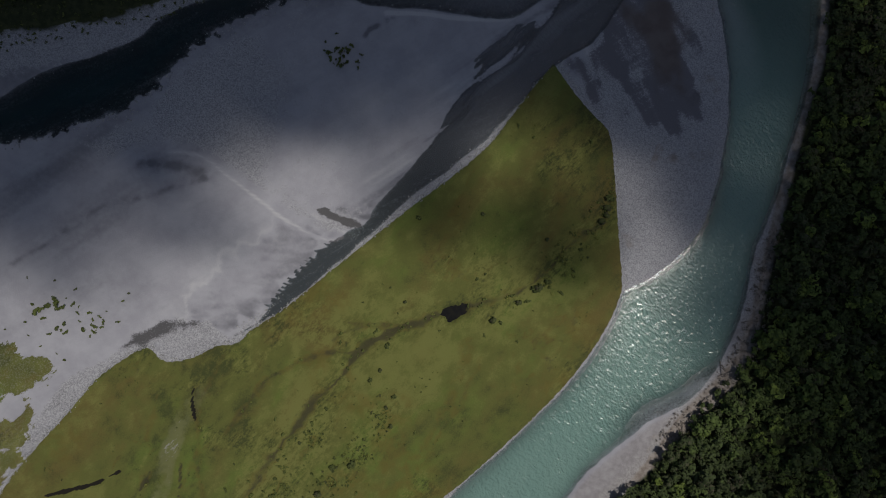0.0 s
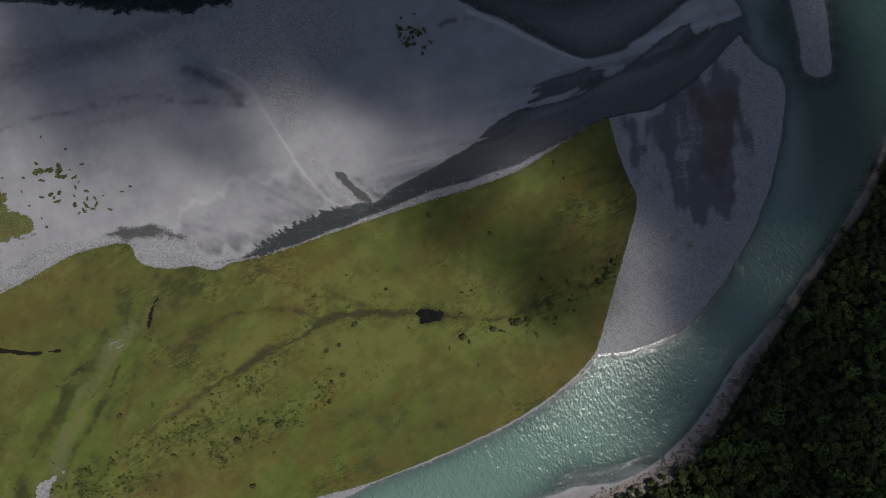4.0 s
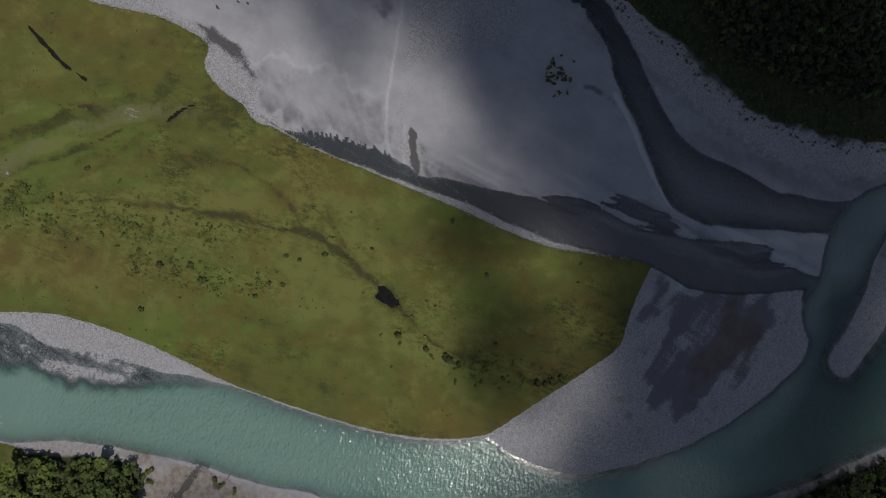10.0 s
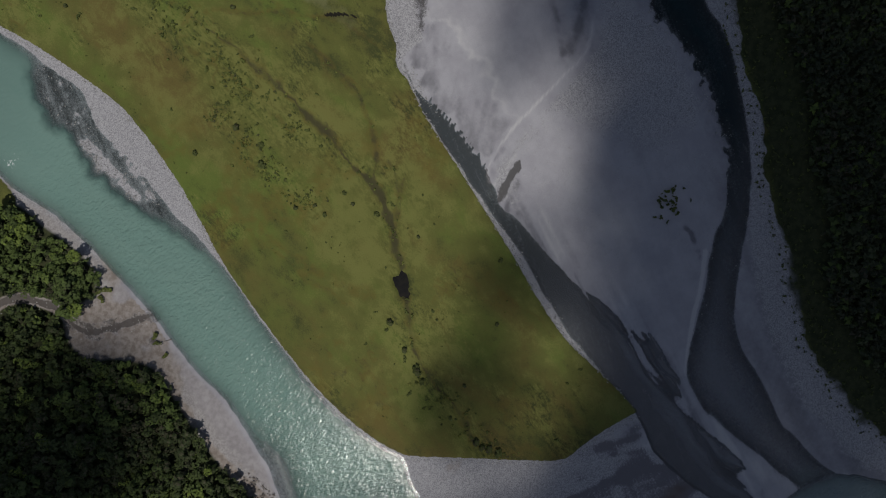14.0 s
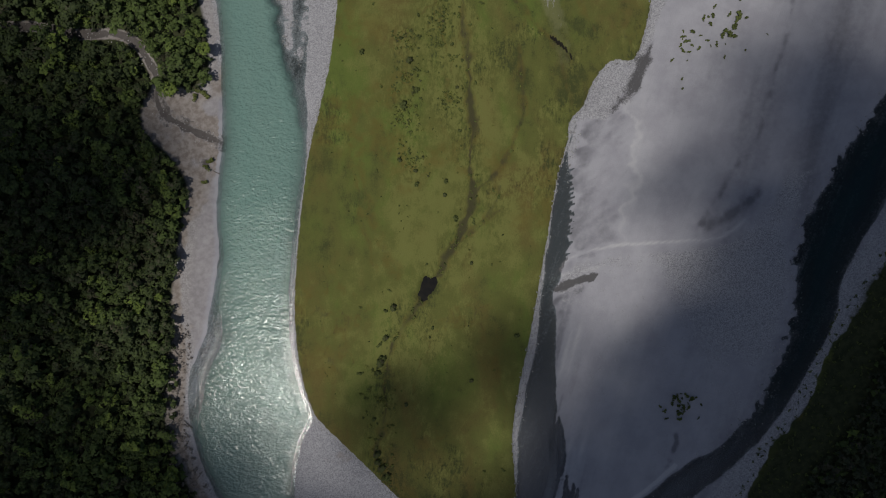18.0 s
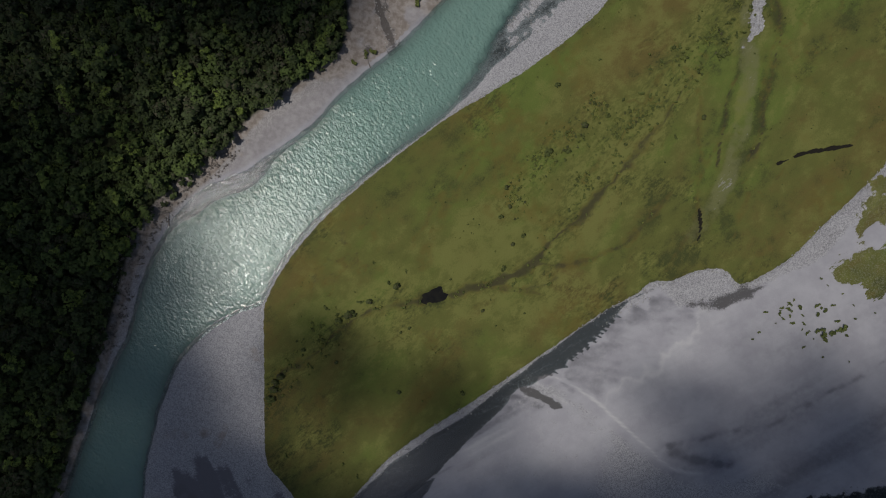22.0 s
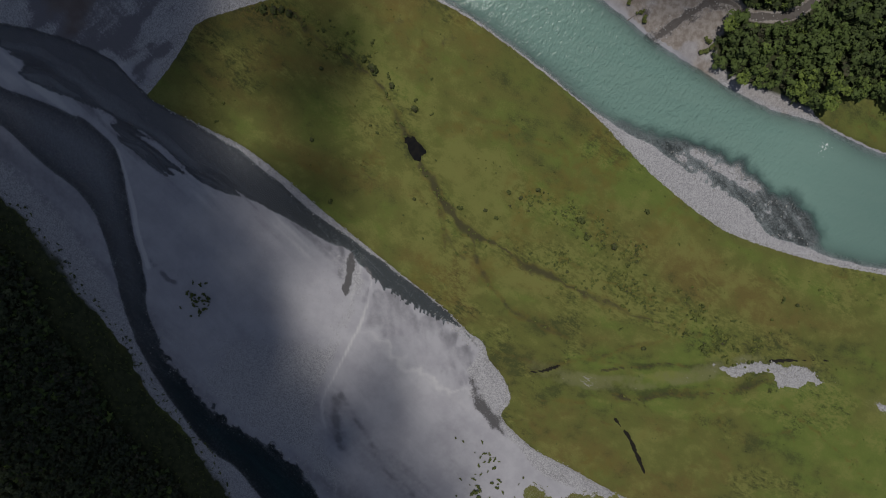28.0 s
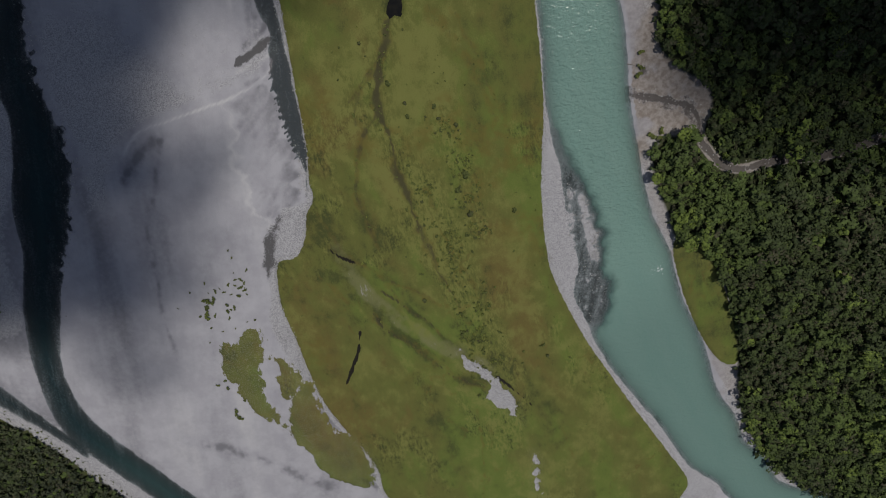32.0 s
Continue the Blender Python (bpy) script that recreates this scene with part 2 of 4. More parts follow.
def ground_material():
    m, n, l, p = material("river_flats_and_grass")
    nt = m.node_tree
    mid = noise_node(nt, 14, 5, 0.6)
    small, fine = noise_node(nt, 3.2, 4, 0.6), noise_node(nt, 0.8, 3, 0.7)
    grit = noise_node(nt, 0.7, 3, 0.85)
    cells = nt.nodes.new("ShaderNodeTexVoronoi")
    cells.inputs["Scale"].default_value = 1.7
    nt.links.new(nt.nodes.new("ShaderNodeNewGeometry").outputs["Position"], cells.inputs["Vector"])
    cobble = nt.nodes.new("ShaderNodeSeparateColor")
    nt.links.new(cells.outputs["Color"], cobble.inputs[0])
    # pale silt and gravel
    silt = blend(nt, span(nt, mid, 0.35, 0.65), (0.375, 0.368, 0.402), (0.435, 0.43, 0.462))
    streak = noise_node(nt, 6, 5, 0.65, stretch=(radians(49), 7.0, 1.0))
    silt = blend(nt, calc(nt, "MULTIPLY", span(nt, streak, 0.45, 0.72), 0.25), silt, (0.32, 0.32, 0.35))
    tone = calc(nt, "ADD", attr(nt, "tone"), calc(nt, "MULTIPLY", calc(nt, "SUBTRACT", small, 0.5), 0.5))
    silt = blend(nt, calc(nt, "MULTIPLY", span(nt, tone, 0.0, -1.0), 0.75), silt, (0.13, 0.13, 0.145))
    silt = blend(nt, calc(nt, "MULTIPLY", span(nt, tone, 0.0, 1.0), 0.8), silt, (0.565, 0.56, 0.565))
    stones = blend(nt, span(nt, calc(nt, "ADD", calc(nt, "MULTIPLY", grit, 0.78), calc(nt, "MULTIPLY", cobble.outputs[0], 0.22)), 0.28, 0.70), (0.22, 0.217, 0.23), (0.515, 0.51, 0.525))
    pebble = calc(nt, "ADD", attr(nt, "pebble"), calc(nt, "MULTIPLY", calc(nt, "SUBTRACT", small, 0.5), 1.2))
    land = blend(nt, calc(nt, "MULTIPLY", span(nt, pebble, 0.2, 0.75), 0.85), silt, stones)
    # wet ground
    wet = calc(nt, "ADD", attr(nt, "wet"), calc(nt, "MULTIPLY", calc(nt, "SUBTRACT", streak, 0.5), 0.8))
    wet = calc(nt, "ADD", wet, calc(nt, "MULTIPLY", calc(nt, "SUBTRACT", noise_node(nt, 1.2, 4, 0.85), 0.5), 0.9))
    wet = span(nt, wet, 0.35, 0.7)
    land = blend(nt, calc(nt, "MULTIPLY", wet, 0.95), land, blend(nt, attr(nt, "soil"), blend(nt, attr(nt, "slate"), (0.088, 0.085, 0.087), (0.17, 0.163, 0.182)), (0.050, 0.040, 0.035)))
    land = blend(nt, span(nt, attr(nt, "mud"), 0.25, 0.9), land, blend(nt, span(nt, mid, 0.35, 0.65), (0.135, 0.108, 0.100), (0.175, 0.148, 0.140)))
    land = blend(nt, calc(nt, "MULTIPLY", span(nt, attr(nt, "soil"), 0.2, 0.8), calc(nt, "SUBTRACT", 1.0, calc(nt, "MULTIPLY", wet, 0.85))), land, blend(nt, span(nt, small, 0.35, 0.65), (0.235, 0.20, 0.175), (0.36, 0.325, 0.30)))
    # grass
    hue = calc(nt, "ADD", attr(nt, "hue"), calc(nt, "MULTIPLY", calc(nt, "SUBTRACT", small, 0.5), 0.7))
    turf = blend(nt, span(nt, hue, -0.9, 0.15), (0.142, 0.116, 0.036), (0.126, 0.134, 0.036))
    turf = blend(nt, span(nt, hue, 0.1, 1.0), turf, (0.126, 0.164, 0.036))
    light = calc(nt, "ADD", attr(nt, "light"), calc(nt, "MULTIPLY", calc(nt, "SUBTRACT", fine, 0.5), 1.2))
    light = calc(nt, "ADD", light, calc(nt, "MULTIPLY", calc(nt, "SUBTRACT", grit, 0.5), 0.9))
    fleck = noise_node(nt, 2.6, 6, 0.78, stretch=(radians(68), 1.5, 0.8))
    light = calc(nt, "ADD", light, calc(nt, "MULTIPLY", calc(nt, "SUBTRACT", fleck, 0.5), calc(nt, "ADD", 1.5, calc(nt, "MULTIPLY", attr(nt, "rough"), 8.0))))
    turf = blend(nt, calc(nt, "MULTIPLY", span(nt, light, 0.1, -1.1), 0.8), turf, (0.050, 0.060, 0.022))
    turf = blend(nt, calc(nt, "MULTIPLY", span(nt, light, 0.1, 1.1), 0.65), turf, (0.205, 0.212, 0.062))
    rill = calc(nt, "ADD", attr(nt, "rill"), calc(nt, "ADD", calc(nt, "MULTIPLY", calc(nt, "SUBTRACT", small, 0.5), 0.5), calc(nt, "MULTIPLY", calc(nt, "SUBTRACT", fleck, 0.5), 2.2)))
    turf = blend(nt, calc(nt, "MULTIPLY", span(nt, rill, 0.25, 1.05), 0.85), turf, (0.058, 0.052, 0.028))
    rust = calc(nt, "MULTIPLY", attr(nt, "rust"), span(nt, noise_node(nt, 8, 4, 0.65), 0.35, 0.65))
    turf = blend(nt, calc(nt, "MULTIPLY", rust, 0.7), turf, (0.146, 0.116, 0.030))
    turf = blend(nt, calc(nt, "MULTIPLY", span(nt, calc(nt, "ADD", attr(nt, "pale"), calc(nt, "MULTIPLY", calc(nt, "SUBTRACT", small, 0.5), 0.8)), 0.3, 1.0), 0.7), turf, (0.178, 0.182, 0.080))
    turf = blend(nt, calc(nt, "MULTIPLY", span(nt, calc(nt, "ADD", calc(nt, "MULTIPLY", attr(nt, "pale"), 0.22), noise_node(nt, 1.6, 4, 0.75, stretch=(radians(68), 2.0, 0.7))), 0.82, 0.92), 0.7), turf, (0.34, 0.33, 0.30))
    # slots: the darkness of a deep cut is put into the turf colour
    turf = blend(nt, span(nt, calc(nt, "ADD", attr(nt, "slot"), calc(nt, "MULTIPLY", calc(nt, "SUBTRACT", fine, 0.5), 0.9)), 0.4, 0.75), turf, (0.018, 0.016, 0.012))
    edge = calc(nt, "ADD", attr(nt, "grass"), calc(nt, "MULTIPLY", calc(nt, "SUBTRACT", small, 0.5), 2.2))
    thin = noise_node(nt, 3.6, 6, 0.8, stretch=(radians(62), 1.8, 0.8))
    edge = calc(nt, "ADD", edge, calc(nt, "MULTIPLY", calc(nt, "SUBTRACT", thin, 0.45), calc(nt, "MULTIPLY", attr(nt, "sparse"), 15.0)))
    gmask = calc(nt, "MULTIPLY", span(nt, edge, -0.35, 0.35), calc(nt, "SUBTRACT", 1.0, calc(nt, "MULTIPLY", attr(nt, "sparse"), span(nt, fine, 0.45, 0.7, 0.0, 0.22))))
    colour = blend(nt, gmask, land, turf)
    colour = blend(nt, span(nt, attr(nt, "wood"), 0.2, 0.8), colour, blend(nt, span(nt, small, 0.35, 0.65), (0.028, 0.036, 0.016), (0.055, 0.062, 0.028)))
    l.new(colour, p.inputs["Base Color"])
    l.new(calc(nt, "SUBTRACT", 0.92, calc(nt, "MULTIPLY", wet, 0.4)), p.inputs["Roughness"])
    p.inputs["Specular IOR Level"].default_value = 0.25
    relief = calc(nt, "ADD", calc(nt, "MULTIPLY", fine, 0.6), calc(nt, "MULTIPLY", grit, 0.3))
    bump(nt, relief, 0.6, 0.35, p)
    return m


def water_material():
    m, n, l, p = material("glacier_water")
    nt = m.node_tree
    n.remove(p)
    body = n.new("ShaderNodeBsdfDiffuse")
    clear = n.new("ShaderNodeBsdfTransparent")
    gloss = n.new("ShaderNodeBsdfGlossy")
    gloss.inputs["Roughness"].default_value = 0.10
    depth, milk = attr(nt, "depth"), attr(nt, "milk")
    deep = blend(nt, milk, blend(nt, attr(nt, "slate"), (0.013, 0.038, 0.044), (0.25, 0.258, 0.28)), (0.205, 0.330, 0.288))
    foam = calc(nt, "ADD", attr(nt, "foam"), calc(nt, "MULTIPLY", calc(nt, "SUBTRACT", noise_node(nt, 1.6, 4, 0.7), 0.5), 1.6))
    deep = blend(nt, calc(nt, "MULTIPLY", span(nt, noise_node(nt, 18, 4, 0.6, stretch=(1.45, 3.0, 0.7)), 0.35, 0.7), 0.3), deep, blend(nt, milk, blend(nt, attr(nt, "slate"), (0.014, 0.040, 0.042), (0.20, 0.206, 0.225)), (0.165, 0.298, 0.262)))
    deep = blend(nt, span(nt, foam, 0.55, 0.8), deep, (0.75, 0.80, 0.80))
    l.new(deep, body.inputs[0])
    clear.inputs[0].default_value = (0.74, 0.79, 0.80, 1)
    stipple = calc(nt, "MULTIPLY", calc(nt, "SUBTRACT", noise_node(nt, 1.3, 4, 0.8), 0.5), attr(nt, "grain"))
    depth = calc(nt, "MAXIMUM", calc(nt, "ADD", depth, stipple), 0.0)
    murk = calc(nt, "ADD", calc(nt, "MULTIPLY", depth, calc(nt, "ADD", 0.75, calc(nt, "ADD", calc(nt, "MULTIPLY", milk, 1.2), calc(nt, "MULTIPLY", attr(nt, "slate"), 1.6)))), calc(nt, "MULTIPLY", span(nt, foam, 0.55, 0.8), 3.0))
    fac = calc(nt, "SUBTRACT", 1.0, calc(nt, "POWER", 2.718, calc(nt, "MULTIPLY", murk, -1.0)))
    mix1 = n.new("ShaderNodeMixShader")
    l.new(fac, mix1.inputs[0]), l.new(clear.outputs[0], mix1.inputs[1]), l.new(body.outputs[0], mix1.inputs[2])
    fres = n.new("ShaderNodeFresnel")
    fres.inputs[0].default_value = 1.33
    mix2 = n.new("ShaderNodeMixShader")
    l.new(fres.outputs[0], mix2.inputs[0]), l.new(mix1.outputs[0], mix2.inputs[1]), l.new(gloss.outputs[0], mix2.inputs[2])
    ripple = noise_node(nt, 1.7, 3, 0.55, stretch=(radians(-25), 1.25, 0.9))
    chop = noise_node(nt, 5, 3, 0.6, stretch=(radians(-25), 1.2, 0.9))
    b = n.new("ShaderNodeBump")
    b.inputs["Strength"].default_value = 1.0
    b.inputs["Distance"].default_value = 0.25
    l.new(calc(nt, "MULTIPLY", calc(nt, "ADD", calc(nt, "MULTIPLY", ripple, 1.0), calc(nt, "MULTIPLY", chop, 1.2)), attr(nt, "chop")), b.inputs["Height"])
    swell = n.new("ShaderNodeBump")
    swell.inputs["Strength"].default_value = 1.0
    swell.inputs["Distance"].default_value = 1.5
    l.new(calc(nt, "MULTIPLY", calc(nt, "ADD", ripple, chop), attr(nt, "chop")), swell.inputs["Height"])
    l.new(swell.outputs[0], body.inputs["Normal"])
    for node in (gloss, fres):
        l.new(b.outputs[0], node.inputs["Normal"])
    l.new(mix2.outputs[0], n["Material Output"].inputs[0])
    return m


def leaf_material(name, dark, light, gold):
    """Foliage: a tint for each tree, a shade for each clump and fine mottling."""
    m, n, l, p = material(name)
    nt = m.node_tree
    geo = n.new("ShaderNodeNewGeometry")
    tint = attr(nt, "tint")
    c = blend(nt, span(nt, tint, 0.12, 0.75), dark, light)
    c = blend(nt, span(nt, tint, 0.06, 0.0), c, (0.085, 0.076, 0.052))
    c = blend(nt, span(nt, tint, 0.8, 1.0), c, gold)
    c = blend(nt, calc(nt, "MULTIPLY", geo.outputs["Random Per Island"], 0.4), c, dark)
    c = blend(nt, calc(nt, "MULTIPLY", span(nt, noise_node(nt, 0.5, 3, 0.7), 0.45, 0.75), 0.25), c, gold)
    l.new(c, p.inputs["Base Color"])
    p.inputs["Roughness"].default_value = 0.75
    p.inputs["Specular IOR Level"].default_value = 0.2
    return m


def plain_material(name, a, b, size, rough=0.85):
    """Two tones mixed by noise, with relief."""
    m, n, l, p = material(name)
    nt = m.node_tree
    geo = n.new("ShaderNodeNewGeometry")
    c = blend(nt, span(nt, noise_node(nt, size, 4, 0.65), 0.35, 0.65), a, b)
    c = blend(nt, calc(nt, "MULTIPLY", geo.outputs["Random Per Island"], 0.5), c, a)
    l.new(c, p.inputs["Base Color"])
    p.inputs["Roughness"].default_value = rough
    bump(nt, noise_node(nt, size * 0.4, 3), 0.5, size * 0.2, p)
    return m


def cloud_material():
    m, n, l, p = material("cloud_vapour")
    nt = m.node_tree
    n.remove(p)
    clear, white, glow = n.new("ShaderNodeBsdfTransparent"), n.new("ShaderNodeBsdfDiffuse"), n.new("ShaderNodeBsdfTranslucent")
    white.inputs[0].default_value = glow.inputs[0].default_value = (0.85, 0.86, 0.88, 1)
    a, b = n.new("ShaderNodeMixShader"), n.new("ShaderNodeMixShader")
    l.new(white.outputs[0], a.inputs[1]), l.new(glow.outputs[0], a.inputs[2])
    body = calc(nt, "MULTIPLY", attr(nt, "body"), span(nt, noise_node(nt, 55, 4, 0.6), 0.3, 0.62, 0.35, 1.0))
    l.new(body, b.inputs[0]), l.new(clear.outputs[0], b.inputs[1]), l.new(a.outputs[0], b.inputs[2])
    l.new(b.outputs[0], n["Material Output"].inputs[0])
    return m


GROUND, WATER, CLOUD = ground_material(), water_material(), cloud_material()
LEAF = leaf_material("forest_leaves", (0.046, 0.061, 0.028), (0.102, 0.146, 0.040), (0.180, 0.240, 0.050))
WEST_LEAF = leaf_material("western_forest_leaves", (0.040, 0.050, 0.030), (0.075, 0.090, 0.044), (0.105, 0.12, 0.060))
SCRUB = leaf_material("scrub_leaves", (0.074, 0.090, 0.031), (0.132, 0.156, 0.043), (0.20, 0.215, 0.052))


def peat_material():
    m, n, l, p = material("peaty_water")
    c = blend(m.node_tree, span(m.node_tree, noise_node(m.node_tree, 2.5), 0.35, 0.65), (0.006, 0.006, 0.005), (0.013, 0.012, 0.008))
    l.new(c, p.inputs["Base Color"])
    p.inputs["Roughness"].default_value = 0.08
    return m


PEAT = peat_material()
BARK = plain_material("bark", (0.06, 0.05, 0.04), (0.13, 0.11, 0.09), 0.3)
DRIFT = plain_material("bleached_wood", (0.13, 0.11, 0.095), (0.30, 0.27, 0.24), 0.4)
STONE = plain_material("river_stone", (0.26, 0.255, 0.25), (0.58, 0.57, 0.55), 0.6)

# ---- the ground: one sheet to the horizon ----
STEP = 1.15


def axis(lo, hi):
    core = np.arange(lo, hi + STEP, STEP)
    out = STEP * 1.35 ** np.arange(1, 24)
    out = np.cumsum(out)
    out = out[out < 4200]
    return np.concatenate([core[0] - out[::-1], core, core[-1] + out])


AX, AY = axis(-450, 285), axis(-505, 330)
gx, gy = np.meshgrid(AX, AY)
COLS, ROWS = len(AX), len(AY)


def near_distance(line, margin=80):
    """Like inside_distance over the plan's grid, worked out only round the outline."""
    p = np.asarray(line, float)
    rows = slice(*np.searchsorted(AY, (p[:, 1].min() - margin, p[:, 1].max() + margin)))
    cols = slice(*np.searchsorted(AX, (p[:, 0].min() - margin, p[:, 0].max() + margin)))
    out = np.full(gx.shape, -float(margin))
    out[rows, cols] = np.maximum(inside_distance(gx[rows, cols], gy[rows, cols], p), -margin)
    return out


wob = fbm(gx, gy, 9, 4)
wide = fbm(gx, gy, 45, 4, 5)
sd_grass = inside_distance(gx, gy, grass_line)
sd_river = inside_distance(gx, gy, river_line)
sd_island = near_distance(smooth(ISLAND, True))
sd_channel = np.maximum(inside_distance(gx, gy, channel_line), near_distance(smooth(BACKWATER, True)))
sd_stream = near_distance(smooth(STREAM, True, 3))
sd_wood = inside_distance(gx, gy, smooth(FOREST_EAST))
sd_shore = inside_distance(gx, gy, smooth(SHORE_WEST))
sd_islet = np.maximum.reduce([near_distance(smooth(p, True)) for p in ISLETS])
sd_shoal = near_distance(smooth(SHOAL, True))
sd_tops = np.maximum.reduce([near_distance(smooth(p, True)) for p in SHOAL_TOPS])
d_inner, d_outer = line_distance(gx, gy, smooth(CHANNEL_INNER)), line_distance(gx, gy, smooth(CHANNEL_OUTER))
sd_bare = near_distance(smooth(BARE_PATCH, True))
sd_core = near_distance(smooth(MUD_CORE, True))
sd_mud = near_distance(smooth(MUD, True))
sd_wedge = near_distance(smooth(WEDGE, True))
sd_slab = near_distance(smooth(SLAB, True))
sd_meadow = near_distance(smooth(MEADOW, True))
sd_pond = near_distance(smooth(POND, True)) + 2.6 * fbm(gx, gy, 3.6, 3, 227) - 0.3
d_creek = line_distance(gx, gy, smooth(CREEK))

LEVEL = -0.55
flow_u, flow_v = 0.56 * gx + 0.83 * gy, -0.83 * gx + 0.56 * gy
river = np.minimum(sd_river, -sd_island) + wob * 1.2 + 0.6 * fbm(gx, gy, 4, 2, 41)
river += 0.9 * ramp(sd_grass, -9, -5) * ramp(gx, 30, 45) * ramp(gy, -110, -80) * ramp(-gy, -60, -40)
ragged = ramp(-gx, 115, 150) * ramp(gy, -30, 10) * (d_inner < d_outer)
channel = sd_channel + wob * (1.6 + 2.4 * ragged) + 6 * fbm(gx, gy, 3.4, 3, 201) * ragged
tooth = (0.9 * gy + 0.5 * gx) / 4.1 + 3.0 * fbm(gx, gy, 16, 3, 33)
tooth = tooth - np.floor(tooth)
feather = ramp(-gy, -20, 0) * (gx < -60)
across = line_distance(gx, gy, smooth(STREAM_BANK)) + 5 * fbm(gx, gy, 30, 3, 203)
ribbons = fbm((0.45 * gx + 0.89 * gy) * 0.10, across, 4.5, 4, 205) + 0.30 * np.exp(-((across - 9) / 6) ** 2) - 0.06
stream = sd_stream + wob * 1.5 + 7 * ribbons * ramp(gy, 40, 110) * ramp(across, 10, 18) + 3 * ramp(across, 10, 4) * ramp(gy, 60, 100) + feather * 5.5 * (1 - tooth) ** 2 * ramp(gy, -58, -45) * ramp(sd_stream, -9, -1) * (sd_stream < 4) * ramp(-sd_grass, 5, 8)
# bed depth below the water level
bite = fbm(gx, gy, 5, 3, 21)
d_river = np.clip(river * 0.16, -0.6, 2.2)
slack = ramp(sd_shoal + wob * 5 + 4 * fbm(gx, gy, 6, 3, 207), -7, 4)
tops = ramp(sd_tops + 5 * fbm(gx, gy, 5, 3, 209), -3, 3)
d_river = np.where(river > 0, d_river * (1 - slack) + slack * (0.10 + 0.10 * ramp(gx + 0.55 * gy, -110, -75) - 0.26 * tops + 0.24 * fbm(gx, gy, 2.6, 2, 97)), d_river)
spit = np.exp(-((gx - 132) ** 2 + (gy + 14) ** 2) / 24 ** 2) + np.exp(-((gx - 150) ** 2 + (gy - 12) ** 2) / 14 ** 2)
d_river = np.where(river > 0, d_river * (1 - 0.85 * np.clip(spit, 0, 1) * ramp(river, 26, 6)), d_river)
d_channel = np.clip(channel * 0.12 + 0.12 * bite * ragged, -0.6, 2.0) * (1 - 0.6 * ramp(gy, 90, 170) * (channel > 0))
d_channel = np.where((channel > 0) & (gy > 130), np.minimum(d_channel, 0.035 * d_outer), d_channel)
d_stream = np.clip(stream * 0.08, -0.6, 0.24) + np.where(stream > 0, ribbons * (0.35 + 0.75 * ramp(gy, 20, 90)) * ramp(across, 9, 16) + bite * 0.08, 0)
depth = np.maximum(np.maximum(d_river, d_channel), d_stream)
depth = np.maximum(depth, np.clip((sd_pond + wob) * 0.5, -0.6, 1.2))
z = LEVEL - depth
dry = depth <= 0
z = np.where(dry, LEVEL + np.minimum(0.6, -depth), z)
z += np.where(dry, ramp(-depth, 0.1, 0.6) * (0.25 * wide + 0.10 * wob), 0)
turf = np.maximum.reduce([sd_grass + 0.2, sd_islet + wob * 5 + 9 * fbm(gx * 0.6 + 0.5 * gy, gy * 0.5 - gx, 9, 4, 91) + 5 * fbm(gx, gy, 4, 3, 217) + 2.8, sd_meadow + 2, sd_shore - 6 + wob * 5 + wide * 10])
turf = np.where(sd_bare + wob * 3 + 3 * fbm(gx, gy, 4, 3, 213) > 0, -3.0, turf)
for pts, width in BARE_STRIPS:
    turf = np.minimum(turf, line_distance(gx, gy, smooth(pts)) - width + 6 * wob + 3 * fbm(gx, gy, 4, 3, 211))
bank = ramp(turf, -0.8, 1.2)
z = np.where(dry, z + bank * (0.9 + 0.5 * wide), z)
z = np.where(sd_pond + wob > -1, np.minimum(z, LEVEL - 0.4 + 0.5 * ramp(-sd_pond - wob, -1, 1)), z)
hill = np.clip(np.maximum(sd_wood, sd_shore - 10), 0, 4000)
z += 0.10 * np.minimum(hill, 250) + 0.02 * hill * (hill > 0)
rill = np.zeros_like(gx)
bend_x, bend_y = gx + 4 * fbm(gx, gy, 14, 4, 9), gy + 4 * fbm(gx, gy, 14, 4, 11)
swell_w = np.clip(0.75 + 2.6 * fbm(gx, gy, 9, 3, 101), 0.3, 1.9)
fade = np.clip(0.9 + 1.6 * fbm(gx, gy, 24, 3, 107), 0.5, 1.1)


def around(points, margin):
    """The part of the grid that lies round a line."""
    p = np.array(points, float)
    return (slice(*np.searchsorted(AY, (p[:, 1].min() - margin, p[:, 1].max() + margin))),
            slice(*np.searchsorted(AX, (p[:, 0].min() - margin, p[:, 0].max() + margin))))


for pts, width, force in RILLS:
    cut = around(pts, 14)
    d = line_distance(bend_x[cut], bend_y[cut], smooth(pts))
    rill[cut] = np.maximum(rill[cut], 1.05 * force * fade[cut] * (0.5 + 0.5 * ramp(gy[cut], -190, -130)) * np.exp(-(d / (width * swell_w[cut])) ** 2))
vein = fbm(gx + 12 * wide, gy + 12 * wob, 55, 5, 103)
rill = np.maximum(rill, 0.55 * np.exp(-(vein / 0.012) ** 2) * ramp(fbm(gx, gy, 40, 3, 105), -0.05, 0.25))
d_old = line_distance(gx, gy, smooth(OLD_CHANNEL))
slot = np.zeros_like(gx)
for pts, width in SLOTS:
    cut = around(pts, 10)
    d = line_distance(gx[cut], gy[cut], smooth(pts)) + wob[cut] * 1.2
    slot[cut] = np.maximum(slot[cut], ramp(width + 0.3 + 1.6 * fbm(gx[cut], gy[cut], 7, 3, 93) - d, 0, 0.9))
rill_soft = np.zeros_like(gx)
